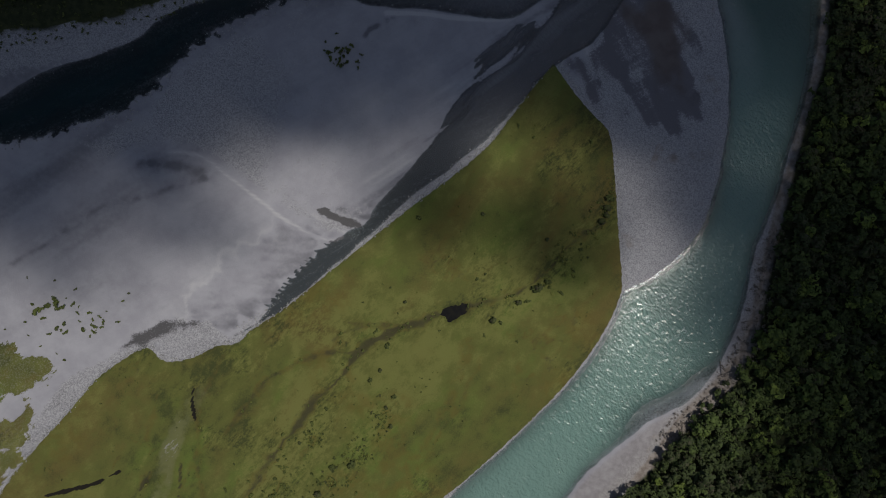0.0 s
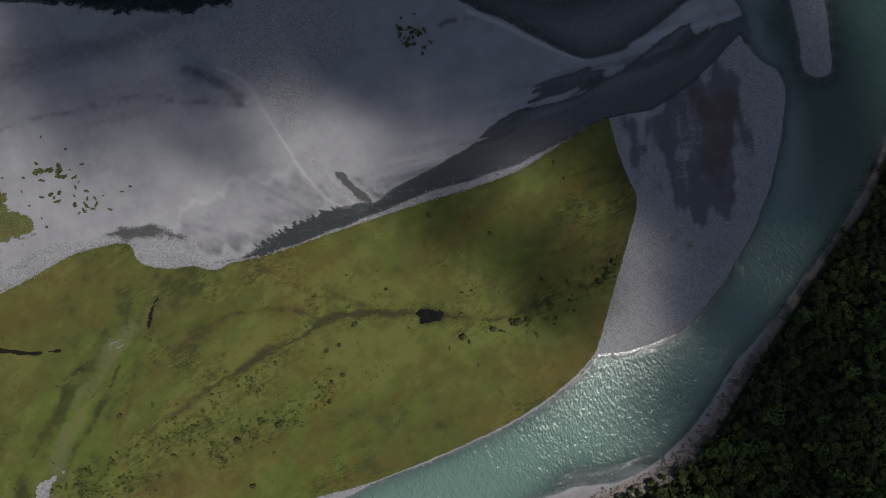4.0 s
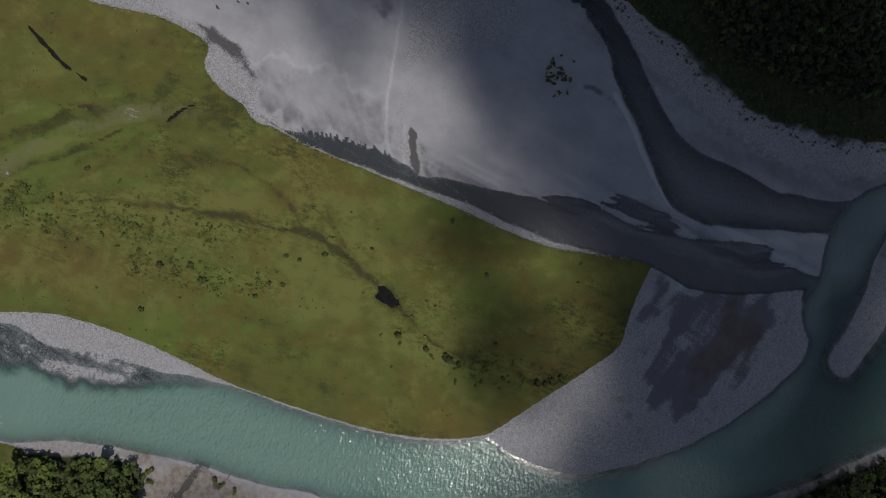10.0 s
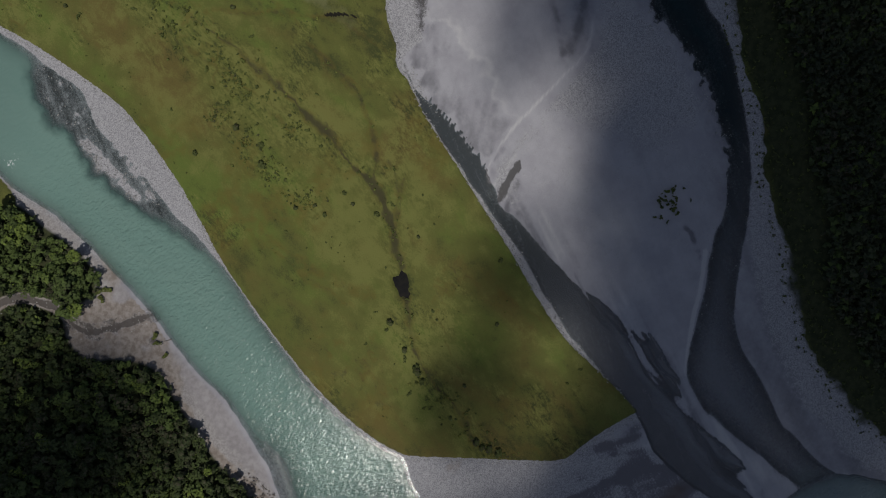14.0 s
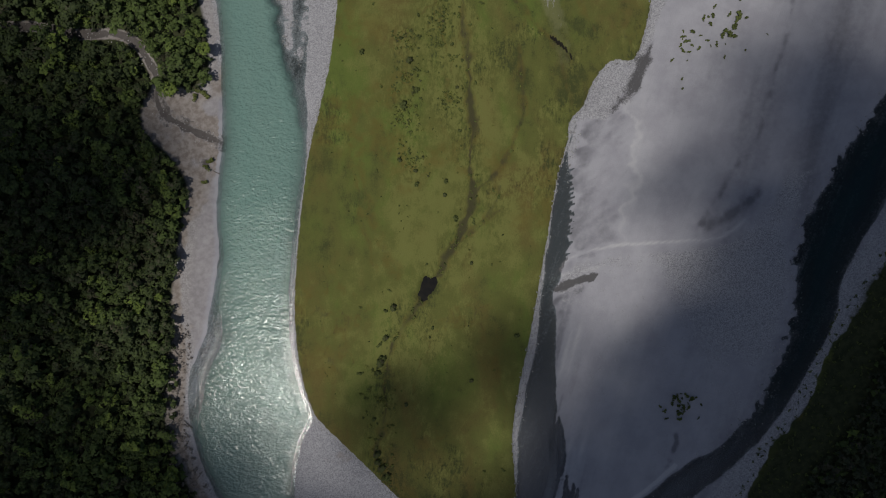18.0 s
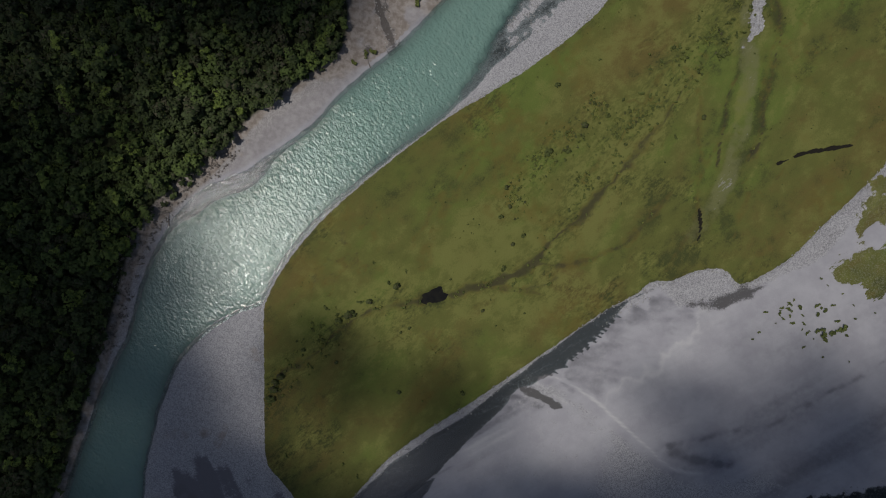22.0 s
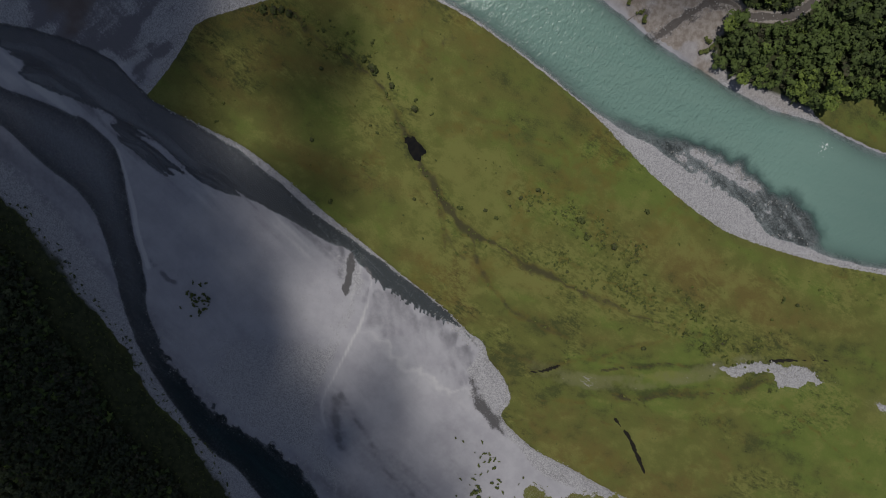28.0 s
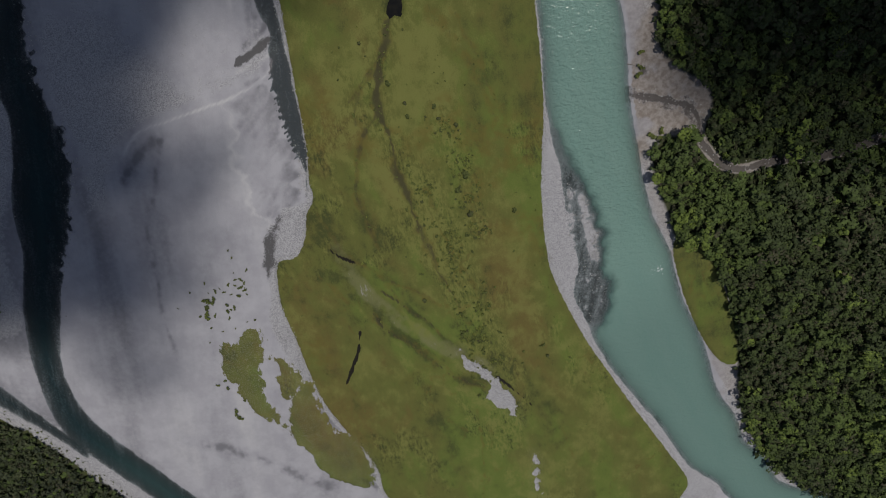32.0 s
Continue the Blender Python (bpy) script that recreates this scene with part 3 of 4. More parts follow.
for pts, width, force in RILLS:
    cut = around(pts, 30)
    d = line_distance(bend_x[cut], bend_y[cut], smooth(pts))
    rill_soft[cut] = np.maximum(rill_soft[cut], force * np.exp(-(d / (3.2 * width)) ** 2))
z -= np.where(turf > 1, 0.45 * rill + 0.8 * slot, 0)
grey = ramp(near_distance(smooth(GREY_STRIP, True)), -3, 3)
rubble = ramp(near_distance(smooth(RUBBLE, True)) + 4 * wob, -2, 3)
wet = np.maximum.reduce([ramp(sd_wedge + 3.5 * fbm(gx, gy, 5, 3, 225) - 0.4, -1.5, 1.2) * 0.85, ramp(sd_slab + wob * 6, -4, 4) * 0.72, (grey * 0.40 + rubble * 0.16) * (turf < 0), ramp(stream, -3, 1.5) * (0.35 + 0.37 * ramp(d_stream, -0.1, 0.06)), ramp(channel, -4, 2.5) * 0.66, ramp(river, -0.8, 0.3) * 0.45 * (1 - slack), slack * np.where(d_river > 0, 0.54 - 0.2 * tops, 0.14)])
fan_u, fan_v = 0.72 * gx - 0.69 * gy, 0.69 * gx + 0.72 * gy
fan_streak = fbm(fan_u * 0.22 + 3 * wob, fan_v, 8, 5, 31)
mud = np.where(turf > 0, 0, ramp(sd_core + wob * 10 + wide * 8 + 14 * fan_streak, -10, 9) * 0.8)
wet = np.maximum(wet, np.where(turf > 0, 0, ramp(sd_mud + wide * 16 + 34 * fan_streak, -12, 10) * (0.70 + 0.8 * fan_streak)))
slate = np.maximum.reduce([ramp(gy, 110, 175) * ramp(sd_channel, -40, -20), ramp(sd_stream, -12, -6) * (0.25 + 0.75 * ramp(gy, 20, 130)), ramp(sd_mud, -40, -25)])
slate *= 1 - np.maximum(ramp(sd_slab, -8, -2), ramp(sd_wedge, -5, -1))
fan = ramp(gx, 5, 25) * ramp(gy, 40, 60) * (sd_grass < 0)
tone = 1.6 * fbm(flow_u * 0.10 + 2 * wob, flow_v, 4, 4, 153) * ramp(sd_stream, -22, -6) * ramp(gy, 10, 60)
tone += 0.9 * fbm(flow_u * 0.16, flow_v, 14, 5, 81) + 0.6 * fbm(flow_u * 0.3, flow_v, 40, 3, 83)
for line, width, force in (([(-156, 19), (-174, 2), (-199, -18), (-217, -41), (-237, -69), (-253, -98)], 1.8, -0.38), ([(-159, 21), (-174, 18), (-190, 12)], 3.0, -0.6),
                           ([(-295, -151), (-273, -179), (-256, -210), (-240, -242)], 4.0, -0.6),
                           ([(-96, 140), (-78, 147), (-56, 153), (-36, 161), (-30, 166)], 1.0, 2.2), ([(-32, 163), (-22, 176), (-12, 195), (-4, 212), (4, 226)], 4.0, 0.7),
                           ([(11, 166), (23, 156), (35, 144), (42, 132)], 2.5, 0.9), ([(36, 170), (48, 158), (58, 149)], 2.5, 0.6), ([(24, 228), (43, 219), (54, 206), (63, 195)], 1.6, -0.9), ([(5, 152), (18, 150), (27, 141), (40, 128)], 3.5, -0.8),
                           ([(-103, 124), (-100, 131), (-91, 139)], 2.0, -1.0), (RIDGE, 0.8, 0.9), ([(-64, 19), (-72, 19), (-82, 20), (-92, 22)], 1.3, 1.0), ([(-58, 33), (-66, 31), (-80, 31)], 1.6, -0.8), ([(-52, 40), (-62, 38), (-72, 40)], 1.2, -0.6),
                           ([(-4, 250), (-4, 227), (-8, 200)], 5.0, 0.6), ([(26, 231), (32, 220), (26, 208)], 6.0, 0.7)):
    cut = around(line, 25)
    dl = line_distance(gx[cut] + (4 if force < 0 else 1) * wob[cut], gy[cut] + (4 * wide[cut] if force < 0 else wob[cut]), smooth(line))
    tone[cut] += force * np.exp(-(dl / width) ** 2) * (np.clip(0.75 + 2.4 * fbm(gx[cut], gy[cut], 6, 3, 99), 0.1, 1.4) if force < 0 else 1.0)
lobe = near_distance(np.array([(-110, 8), (-117, -4), (-128, -21), (-138, -44), (-140, -62), (-115, -60), (-102, -45), (-92, -20), (-82, 8), (-92, 12)], float))
tone -= 0.42 * ramp(lobe + 12 * fbm(flow_u, flow_v * 0.4, 6, 3, 85), -2, 2)
old_flow = 0.5 * gx + 0.87 * gy
gully = near_distance(smooth([(-173, -112), (-172, -134), (-187, -173), (-194, -210), (-198, -242), (-206, -267), (-217, -259), (-205, -228), (-204, -191), (-196, -162), (-190, -143), (-188, -123)], True))
tone -= ramp(gully + 10 * wob, 0, 5) * ramp(gy, -190, -140) * 0.9
shallow = near_distance(np.array([(-110, -62), (-128, -62), (-150, -82), (-166, -96), (-172, -110), (-178, -108), (-160, -84), (-140, -66), (-122, -54)], float))
tone += ramp(shallow + 6 * wob, -4, 2) * (1.7 * fbm(gx, gy, 3.2, 3, 87) - 0.1)
tone += ramp(gully + 8 * wob, -4, 3) * 2.6 * fbm(old_flow * 0.3, gx, 6, 3, 89)
tone += 0.5 * np.exp(-((lobe + 12 * fbm(flow_u, flow_v * 0.4, 6, 3, 85)) / 2.5) ** 2) * ramp(-gx, 95, 110)
tone += 0.55 * fbm(0.94 * gx + 0.3 * gy, 3.5 * (0.94 * gy - 0.3 * gx), 9, 4, 155) * ramp(lobe, -2, 3)
tone += 0.5 * np.exp(-(((gx + 140) / 40) ** 2 + ((gy + 15) / 30) ** 2))
tone += 3.4 * fbm((0.45 * gx + 0.89 * gy) * 0.2, gx, 7, 4, 221) * grey + 2.0 * fbm(gx, gy, 3.5, 4, 223) * rubble
near_ridge = line_distance(gx + 2 * wob, gy + 2 * wob, smooth(RIDGE))
# shade on the western bar put into the silt's tone; island gravel darker too
tone -= 0.55 * ramp(sd_shore, -45, -12) + 0.7 * ramp(sd_island, -3, 2)
upland = ramp(near_distance(smooth(UPLAND, True)) + wide * 14 * ramp(-gx, 120, 175), -1, 7 + 10 * ramp(-gx, 120, 175)) * np.clip(0.7 + 1.5 * wide + 0.35 * ramp(-gx, 60, 190), 0.2, 1)
pebble = np.clip(np.maximum.reduce([fan * 0.75, upland * np.maximum(1.0 * np.exp(-(near_ridge / 16) ** 2), 1.0 * ramp(-gx, 105, 150) * (0.4 + 0.6 * np.exp(-(near_ridge / 70) ** 2))), ramp(-sd_grass, 8, 0) * (turf < 0) * 0.95, ramp(sd_shore, -22, -6) * 0.9, ramp(d_creek, 7, 3) * 0.8,
                                    ramp(sd_wood, -14, -2) * 0.8, (sd_bare > -4) * 0.3, slack, 0.9 * ramp(shallow + 6 * wob, -4, 2), rubble, 0.9 * grey, 0.26 * upland, ramp(-sd_grass, 30, 22) * (sd_river > -24) * (turf < 0) * 0.7]), 0, 1)
z += 0.18 * np.exp(-(near_ridge / 1.5) ** 2) * (turf < 0)
inset = 22 * ramp(gy, -60, 10) + 3 + 14 * wide * ramp(gy, -100, -40)
warp_x, warp_y = gx + 14 * fbm(gx, gy, 30, 3, 111), gy + 14 * fbm(gx, gy, 30, 3, 113)
grain_u, grain_v = 0.35 * warp_x + 0.94 * warp_y, -0.94 * warp_x + 0.35 * warp_y
hue = 2.2 * fbm(grain_u * 0.4, grain_v, 46, 5, 115) + 1.3 * fbm(grain_u * 0.45, grain_v, 13, 4, 117) + 0.05
hue += 0.9 * np.exp(-((sd_river + 16) / 12) ** 2) * ramp(-gy, 60, 110)
hue += 0.5 * ramp(-gy, 200, 270) - 0.9 * ramp(gx, -75, -40) * ramp(-gy, 110, 200)
old_u, old_v = 0.16 * warp_x - 0.987 * warp_y, 0.987 * warp_x + 0.16 * warp_y
light = 1.6 * fbm(grain_u * 0.35, grain_v, 26, 5, 119) + 1.2 * fbm(gx, gy, 7, 4, 121) + 0.1
light += 1.9 * fbm(old_u * 0.09, old_v, 6, 3, 123) * np.exp(-(d_old / 34) ** 2)
light += 0.5 * np.exp(-(((gx + 62) / 30) ** 2 + ((gy + 120) / 60) ** 2)) + 0.25 * np.exp(-((sd_grass - 30) / 25) ** 2)
rough = np.zeros_like(gx)
for line, reach in ((SHRUB_LINES[1], 11), (SHRUB_LINES[2], 11), (SHRUB_LINES[0], 9), (RILLS[0][0], 7), (SHRUB_LINES[3], 7)):
    cut = around(line, 30)
    rough[cut] = np.maximum(rough[cut], np.exp(-(line_distance(bend_x[cut], bend_y[cut], smooth(line)) / reach) ** 2))
rough = np.clip(0.8 * rough + 1.1 * ramp(fbm(grain_u * 0.5, grain_v, 20, 4, 151), 0.08, 0.35), 0, 1)
light -= 1.3 * ramp(sd_shore, -5, 5) + 0.9 * rill_soft * np.clip(0.5 + 3 * fbm(gx, gy, 12, 4, 215), 0, 1)
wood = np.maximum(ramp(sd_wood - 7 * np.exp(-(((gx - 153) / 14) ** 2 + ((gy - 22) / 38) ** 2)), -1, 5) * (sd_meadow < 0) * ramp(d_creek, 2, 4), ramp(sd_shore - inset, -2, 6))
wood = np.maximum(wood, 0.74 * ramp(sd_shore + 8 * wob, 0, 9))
soil = np.clip(0.25 + ramp(sd_wood, -18, -3) * ramp(gy, -160, -140) * ramp(-gy, 70, 95) * 0.6 + ramp(sd_wood, -5, 0) * 0.8 * ramp(gy, -150, 0) + 0.7 * wob, 0, 1) * ramp(sd_wood, -24, -14)
soil = np.maximum(soil, 0.46 * ramp(sd_wood, -32, -16) * (gx > 40) * ramp(river, 1, -3))
wet = np.maximum(wet, 1.25 * np.exp(-((d_creek + 3 * wob) / 2.2) ** 2))
soil = np.maximum(soil, ramp(d_creek, 9, 4) * ramp(sd_wood, -3, 2))
soil = np.maximum(soil, np.clip(1.1 * np.exp(-(((gx - 96) / 22) ** 2 + ((gy + 118) / 26) ** 2)) + 1.4 * wob, 0, 0.85) * (river < -2) * (gx > 70))
wet = np.maximum(wet, 0.8 * np.exp(-(((gx - 93) ** 2 + (gy + 106) ** 2) / 5 ** 2)) + 0.6 * np.clip(wob * 4, 0, 1) * ramp(d_creek, 7, 4) * (sd_wood < 0))
rust = np.clip(ramp(rill, 0.05, 0.3) * (1 - ramp(rill, 0.5, 0.9)) * 0.8 + ramp(fbm(gx, gy, 38, 3, 51), 0.10, 0.32) * 0.9 * ramp(gy, -260, -120), 0, 1)
pale = np.exp(-(d_old / 6.0) ** 4) * ramp(-gy, 70, 110) * ramp(gy, -250, -215) * (0.85 + 1.5 * wob)


def sheet(name, keep, heights, layers, mat):
    """A mesh over those cells of the plan's grid that are kept."""
    idx = np.full(ROWS * COLS, -1)
    r, c = np.nonzero(keep)
    quads = np.stack([r * COLS + c, r * COLS + c + 1, (r + 1) * COLS + c + 1, (r + 1) * COLS + c], 1)
    used = np.unique(quads)
    idx[used] = np.arange(len(used))
    quads = idx[quads]
    me = bpy.data.meshes.new(name)
    me.vertices.add(len(used))
    me.vertices.foreach_set("co", np.stack([gx.ravel()[used], gy.ravel()[used], heights.ravel()[used]], 1).astype(np.float32).ravel())
    me.loops.add(quads.size)
    me.loops.foreach_set("vertex_index", quads.ravel().astype(np.int32))
    me.polygons.add(len(quads))
    me.polygons.foreach_set("loop_start", np.arange(0, quads.size, 4, dtype=np.int32))
    me.polygons.foreach_set("use_smooth", np.ones(len(quads), bool))
    for key, val in layers.items():
        me.attributes.new(key, "FLOAT", "POINT").data.foreach_set("value", val.ravel()[used].astype(np.float32))
    me.update(calc_edges=True)
    me.validate()
    me.materials.append(mat)
    return new(name, me)


sparse = np.maximum(ramp(sd_islet, -10, -3), 0.22 * ramp(sd_bare, -5, -1))
for pts, width in BARE_STRIPS:
    sparse = np.maximum(sparse, 0.35 * ramp(-line_distance(gx, gy, smooth(pts)), -7, -3))
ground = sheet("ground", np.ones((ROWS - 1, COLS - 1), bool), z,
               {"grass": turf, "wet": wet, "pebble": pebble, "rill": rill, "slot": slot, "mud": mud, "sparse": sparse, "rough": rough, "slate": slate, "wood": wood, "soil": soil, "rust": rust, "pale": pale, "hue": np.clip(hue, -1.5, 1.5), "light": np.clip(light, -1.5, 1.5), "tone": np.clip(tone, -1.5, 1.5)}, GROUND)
tagged(ground, "grassy river terrace, pale grey silt flats and gravel bars", "ground", kind="structure")

under = z < LEVEL + 0.02
cell = under[:-1, :-1] | under[1:, :-1] | under[:-1, 1:] | under[1:, 1:]
milk = ramp(sd_river, -30, 8)
milk = np.maximum(milk, 0.14 * ramp(-gy, 80, 170) * (sd_channel > -3))
milk = milk * (1 - 0.6 * ramp(gy, 150, 235)) * (1 - ramp(-sd_river, 0, 20) * ((sd_channel < -3) | (gy > 0))) * (1 - 0.9 * slack) * (1 - 0.75 * np.clip(spit, 0, 1) * ramp(river, 30, 4))
milk = milk * (1 - 0.22 * ramp(-gy, 190, 270))
level = np.full_like(gx, LEVEL)
chop = (0.22 + 0.78 * ramp(gy, -240, -150)) * (0.55 + 0.45 * ramp(sd_river, -2, 6)) * (1 + 0.3 * np.clip(spit, 0, 1))
foam = ramp(line_distance(gx + 3 * wob, gy + 3 * wob, np.array([(86, 48), (98, 62), (107, 80)])), 3.2, 0.8) * 0.66 * (sd_river > -2)
foam = np.maximum(foam, 0.5 * np.exp(-((gx - 44) ** 2 + (gy + 222) ** 2) / 9 ** 2))
grain = (0.1 + 0.7 * ramp(sd_channel, -8, -3) * ramp(-sd_stream, 0, 6)) * (1 - 0.95 * milk)
layers = {"grain": grain, "slate": slate, "foam": foam, "depth": np.clip(LEVEL - z, 0, 5), "milk": milk, "chop": chop}
mid_r = lambda a: 0.25 * (a[:-1, :-1] + a[1:, :-1] + a[:-1, 1:] + a[1:, 1:])
in_river, in_stream, in_pond = mid_r(sd_river) > -4, mid_r(sd_stream) > -4, mid_r(sd_pond) > -4
for name, keep, label in (
        ("river", cell & in_river, "milky turquoise glacier river with small ripples"),
        ("stream", cell & in_stream & ~in_river, "shallow dark side stream over grey silt"),
        ("pond", cell & in_pond & ~in_river & ~in_stream, "small black pond in the grass"),
        ("channel", cell & ~in_river & ~in_stream & ~in_pond & (mid_r(sd_channel) > -7), "dark green clear river channel beside gravel")):
    if keep.any():
        tagged(sheet(name, keep, level, layers, PEAT if name == "pond" else WATER), label, "water", kind="structure")

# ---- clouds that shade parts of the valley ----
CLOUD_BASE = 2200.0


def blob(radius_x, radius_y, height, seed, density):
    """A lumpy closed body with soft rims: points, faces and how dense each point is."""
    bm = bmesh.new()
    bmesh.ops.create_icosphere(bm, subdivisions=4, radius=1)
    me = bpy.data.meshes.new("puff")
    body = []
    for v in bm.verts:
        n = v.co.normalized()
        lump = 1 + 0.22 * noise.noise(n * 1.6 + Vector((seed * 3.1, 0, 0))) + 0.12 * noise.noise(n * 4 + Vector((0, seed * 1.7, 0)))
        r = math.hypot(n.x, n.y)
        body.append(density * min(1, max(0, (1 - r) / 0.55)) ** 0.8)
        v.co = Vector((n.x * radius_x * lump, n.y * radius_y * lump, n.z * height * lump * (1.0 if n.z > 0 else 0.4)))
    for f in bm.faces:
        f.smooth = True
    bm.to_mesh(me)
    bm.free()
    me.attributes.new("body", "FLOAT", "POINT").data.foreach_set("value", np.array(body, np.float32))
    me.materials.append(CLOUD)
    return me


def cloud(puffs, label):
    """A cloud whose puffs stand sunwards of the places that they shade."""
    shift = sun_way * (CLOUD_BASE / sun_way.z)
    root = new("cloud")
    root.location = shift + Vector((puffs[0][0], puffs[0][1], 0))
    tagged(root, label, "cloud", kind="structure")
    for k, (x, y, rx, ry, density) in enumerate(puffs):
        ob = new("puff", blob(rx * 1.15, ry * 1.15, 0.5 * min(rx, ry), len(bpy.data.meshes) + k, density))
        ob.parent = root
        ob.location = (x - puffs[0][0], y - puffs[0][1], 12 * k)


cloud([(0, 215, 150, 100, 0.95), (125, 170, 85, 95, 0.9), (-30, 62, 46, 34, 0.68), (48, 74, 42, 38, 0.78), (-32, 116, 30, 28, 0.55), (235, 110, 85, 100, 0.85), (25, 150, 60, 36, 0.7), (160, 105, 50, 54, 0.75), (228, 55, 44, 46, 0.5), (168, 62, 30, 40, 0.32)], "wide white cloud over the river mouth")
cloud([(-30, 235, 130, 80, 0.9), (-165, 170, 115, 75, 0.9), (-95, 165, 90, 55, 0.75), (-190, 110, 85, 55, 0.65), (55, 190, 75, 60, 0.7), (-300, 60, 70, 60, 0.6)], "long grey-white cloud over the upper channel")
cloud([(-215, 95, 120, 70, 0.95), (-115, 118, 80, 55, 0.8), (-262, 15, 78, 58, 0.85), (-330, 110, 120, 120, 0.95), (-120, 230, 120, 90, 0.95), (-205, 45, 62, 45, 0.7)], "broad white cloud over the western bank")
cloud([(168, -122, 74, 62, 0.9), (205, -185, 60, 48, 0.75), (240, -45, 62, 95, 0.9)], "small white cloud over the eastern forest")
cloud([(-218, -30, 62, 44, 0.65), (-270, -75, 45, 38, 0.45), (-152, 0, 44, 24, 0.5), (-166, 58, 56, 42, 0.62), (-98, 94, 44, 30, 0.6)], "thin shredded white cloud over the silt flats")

# ---- plants ----


def clump_crown(radius, height, clumps, seed, size, flat=0.5):
    """A crown of many small tilted leaf clumps round a few boughs, with gaps: points, faces, and a shade for each point."""
    r = np.random.default_rng(seed)
    boughs = np.stack([r.normal(0, 0.42, 6) * radius, r.normal(0, 0.42, 6) * radius, height * r.uniform(0.55, 1.0, 6)], 1)
    boughs[0] = (0, 0, height)
    verts, faces, shade = [], [], []
    for k in range(clumps):
        b = boughs[k % 6]
        out = r.normal(0, 1, 3)
        out[2] = abs(out[2]) * 0.9 + 0.1
        out /= np.linalg.norm(out)
        spread = radius * 0.52 * r.uniform(0.7, 1.1)
        c = b + out * np.array([spread, spread, spread * flat])
        c[2] = max(c[2], height * 0.25)
        normal = out * 0.8 + r.normal(0, 0.35, 3)
        normal[2] = abs(normal[2]) + 0.25
        normal /= np.linalg.norm(normal)
        side = np.cross(normal, (r.normal(), r.normal(), 0.3))
        side /= np.linalg.norm(side)
        other = np.cross(normal, side)
        base = len(verts)
        s = size * r.uniform(0.65, 1.35)
        verts.append(c + normal * s * 0.35)
        turn = r.uniform(0, 6.3)
        for q in range(3):
            a = turn + q * 2.0944
            d = s * r.uniform(0.7, 1.35)
            verts.append(c + (side * math.cos(a) + other * math.sin(a)) * d - normal * s * r.uniform(0.0, 0.3))
        for q in range(3):
            faces.append((base, base + 1 + q, base + 1 + (q + 1) % 3))
        shade += [r.uniform(-0.15, 0.15)] * 4
    return np.array(verts), np.array(faces), np.array(shade)


def tri_mesh(name, verts, faces, mat, tint=None):
    me = bpy.data.meshes.new(name)
    me.vertices.add(len(verts))
    me.vertices.foreach_set("co", np.asarray(verts, np.float32).ravel())
    me.loops.add(faces.size)
    me.loops.foreach_set("vertex_index", faces.ravel().astype(np.int32))
    me.polygons.add(len(faces))
    me.polygons.foreach_set("loop_start", np.arange(0, faces.size, 3, dtype=np.int32))
    me.polygons.foreach_set("use_smooth", np.full(len(faces), tint is not None))
    if tint is not None:
        me.attributes.new("tint", "FLOAT", "POINT").data.foreach_set("value", np.clip(tint, 0, 1).astype(np.float32))
    me.update(calc_edges=True)
    me.materials.append(mat)
    return me


def tapered(name, base, height, lean=0.0, limbs=0, seed=1, mat=None):
    """A tapered trunk, with limbs that leave it upwards."""
    r = random.Random(seed)
    bm = bmesh.new()

    def tube(a, b, ra, rb):
        w = (b - a).normalized()
        u = w.orthogonal().normalized()
        v = w.cross(u)
        rings = []
        for p, rad in ((a, ra), (a.lerp(b, 0.5) + u * 0.04 * (b - a).length, 0.55 * (ra + rb)), (b, rb)):
            rings.append([bm.verts.new(p + (u * math.cos(t) + v * math.sin(t)) * rad) for t in [k * math.tau / 6 for k in range(6)]])
        for p, q in zip(rings, rings[1:]):
            for k in range(6):
                bm.faces.new((p[k], p[(k + 1) % 6], q[(k + 1) % 6], q[k]))
        bm.faces.new(rings[0][::-1]), bm.faces.new(rings[-1])

    top = Vector((lean, lean * 0.5, height))
    tube(Vector((0, 0, -0.3)), top, base, base * 0.35)
    for k in range(limbs):
        s = r.uniform(0.45, 0.9)
        a = k * 2.4 + r.uniform(-0.4, 0.4)
        root = Vector((0, 0, -0.3)).lerp(top, s)
        tube(root, root + Vector((math.cos(a), math.sin(a), 0.7)) * height * 0.28, base * 0.4, base * 0.12)
    me = bpy.data.meshes.new(name)
    bm.to_mesh(me)
    bm.free()
    me.materials.append(mat or BARK)
    return me


def ground_z(x, y):
    """Height of the ground at places of the plan."""
    x, y = np.asarray(x, float), np.asarray(y, float)
    i = np.clip(np.searchsorted(AX, x) - 1, 0, COLS - 2)
    j = np.clip(np.searchsorted(AY, y) - 1, 0, ROWS - 2)
    a, b = (x - AX[i]) / (AX[i + 1] - AX[i]), (y - AY[j]) / (AY[j + 1] - AY[j])
    return (z[j, i] * (1 - a) + z[j, i + 1] * a) * (1 - b) + (z[j + 1, i] * (1 - a) + z[j + 1, i + 1] * a) * b


def field(values, x, y):
    i = np.clip(np.searchsorted(AX, x) - 1, 0, COLS - 2)
    j = np.clip(np.searchsorted(AY, y) - 1, 0, ROWS - 2)
    return values[j, i]


def scattered(lo, hi, gap, seed):
    """Places on a shaken grid."""
    r = np.random.default_rng(seed)
    xs, ys = np.meshgrid(np.arange(lo[0], hi[0], gap), np.arange(lo[1], hi[1], gap))
    xs = xs + r.uniform(-0.45, 0.45, xs.shape) * gap
    ys = ys + r.uniform(-0.45, 0.45, ys.shape) * gap
    return xs.ravel(), ys.ravel()


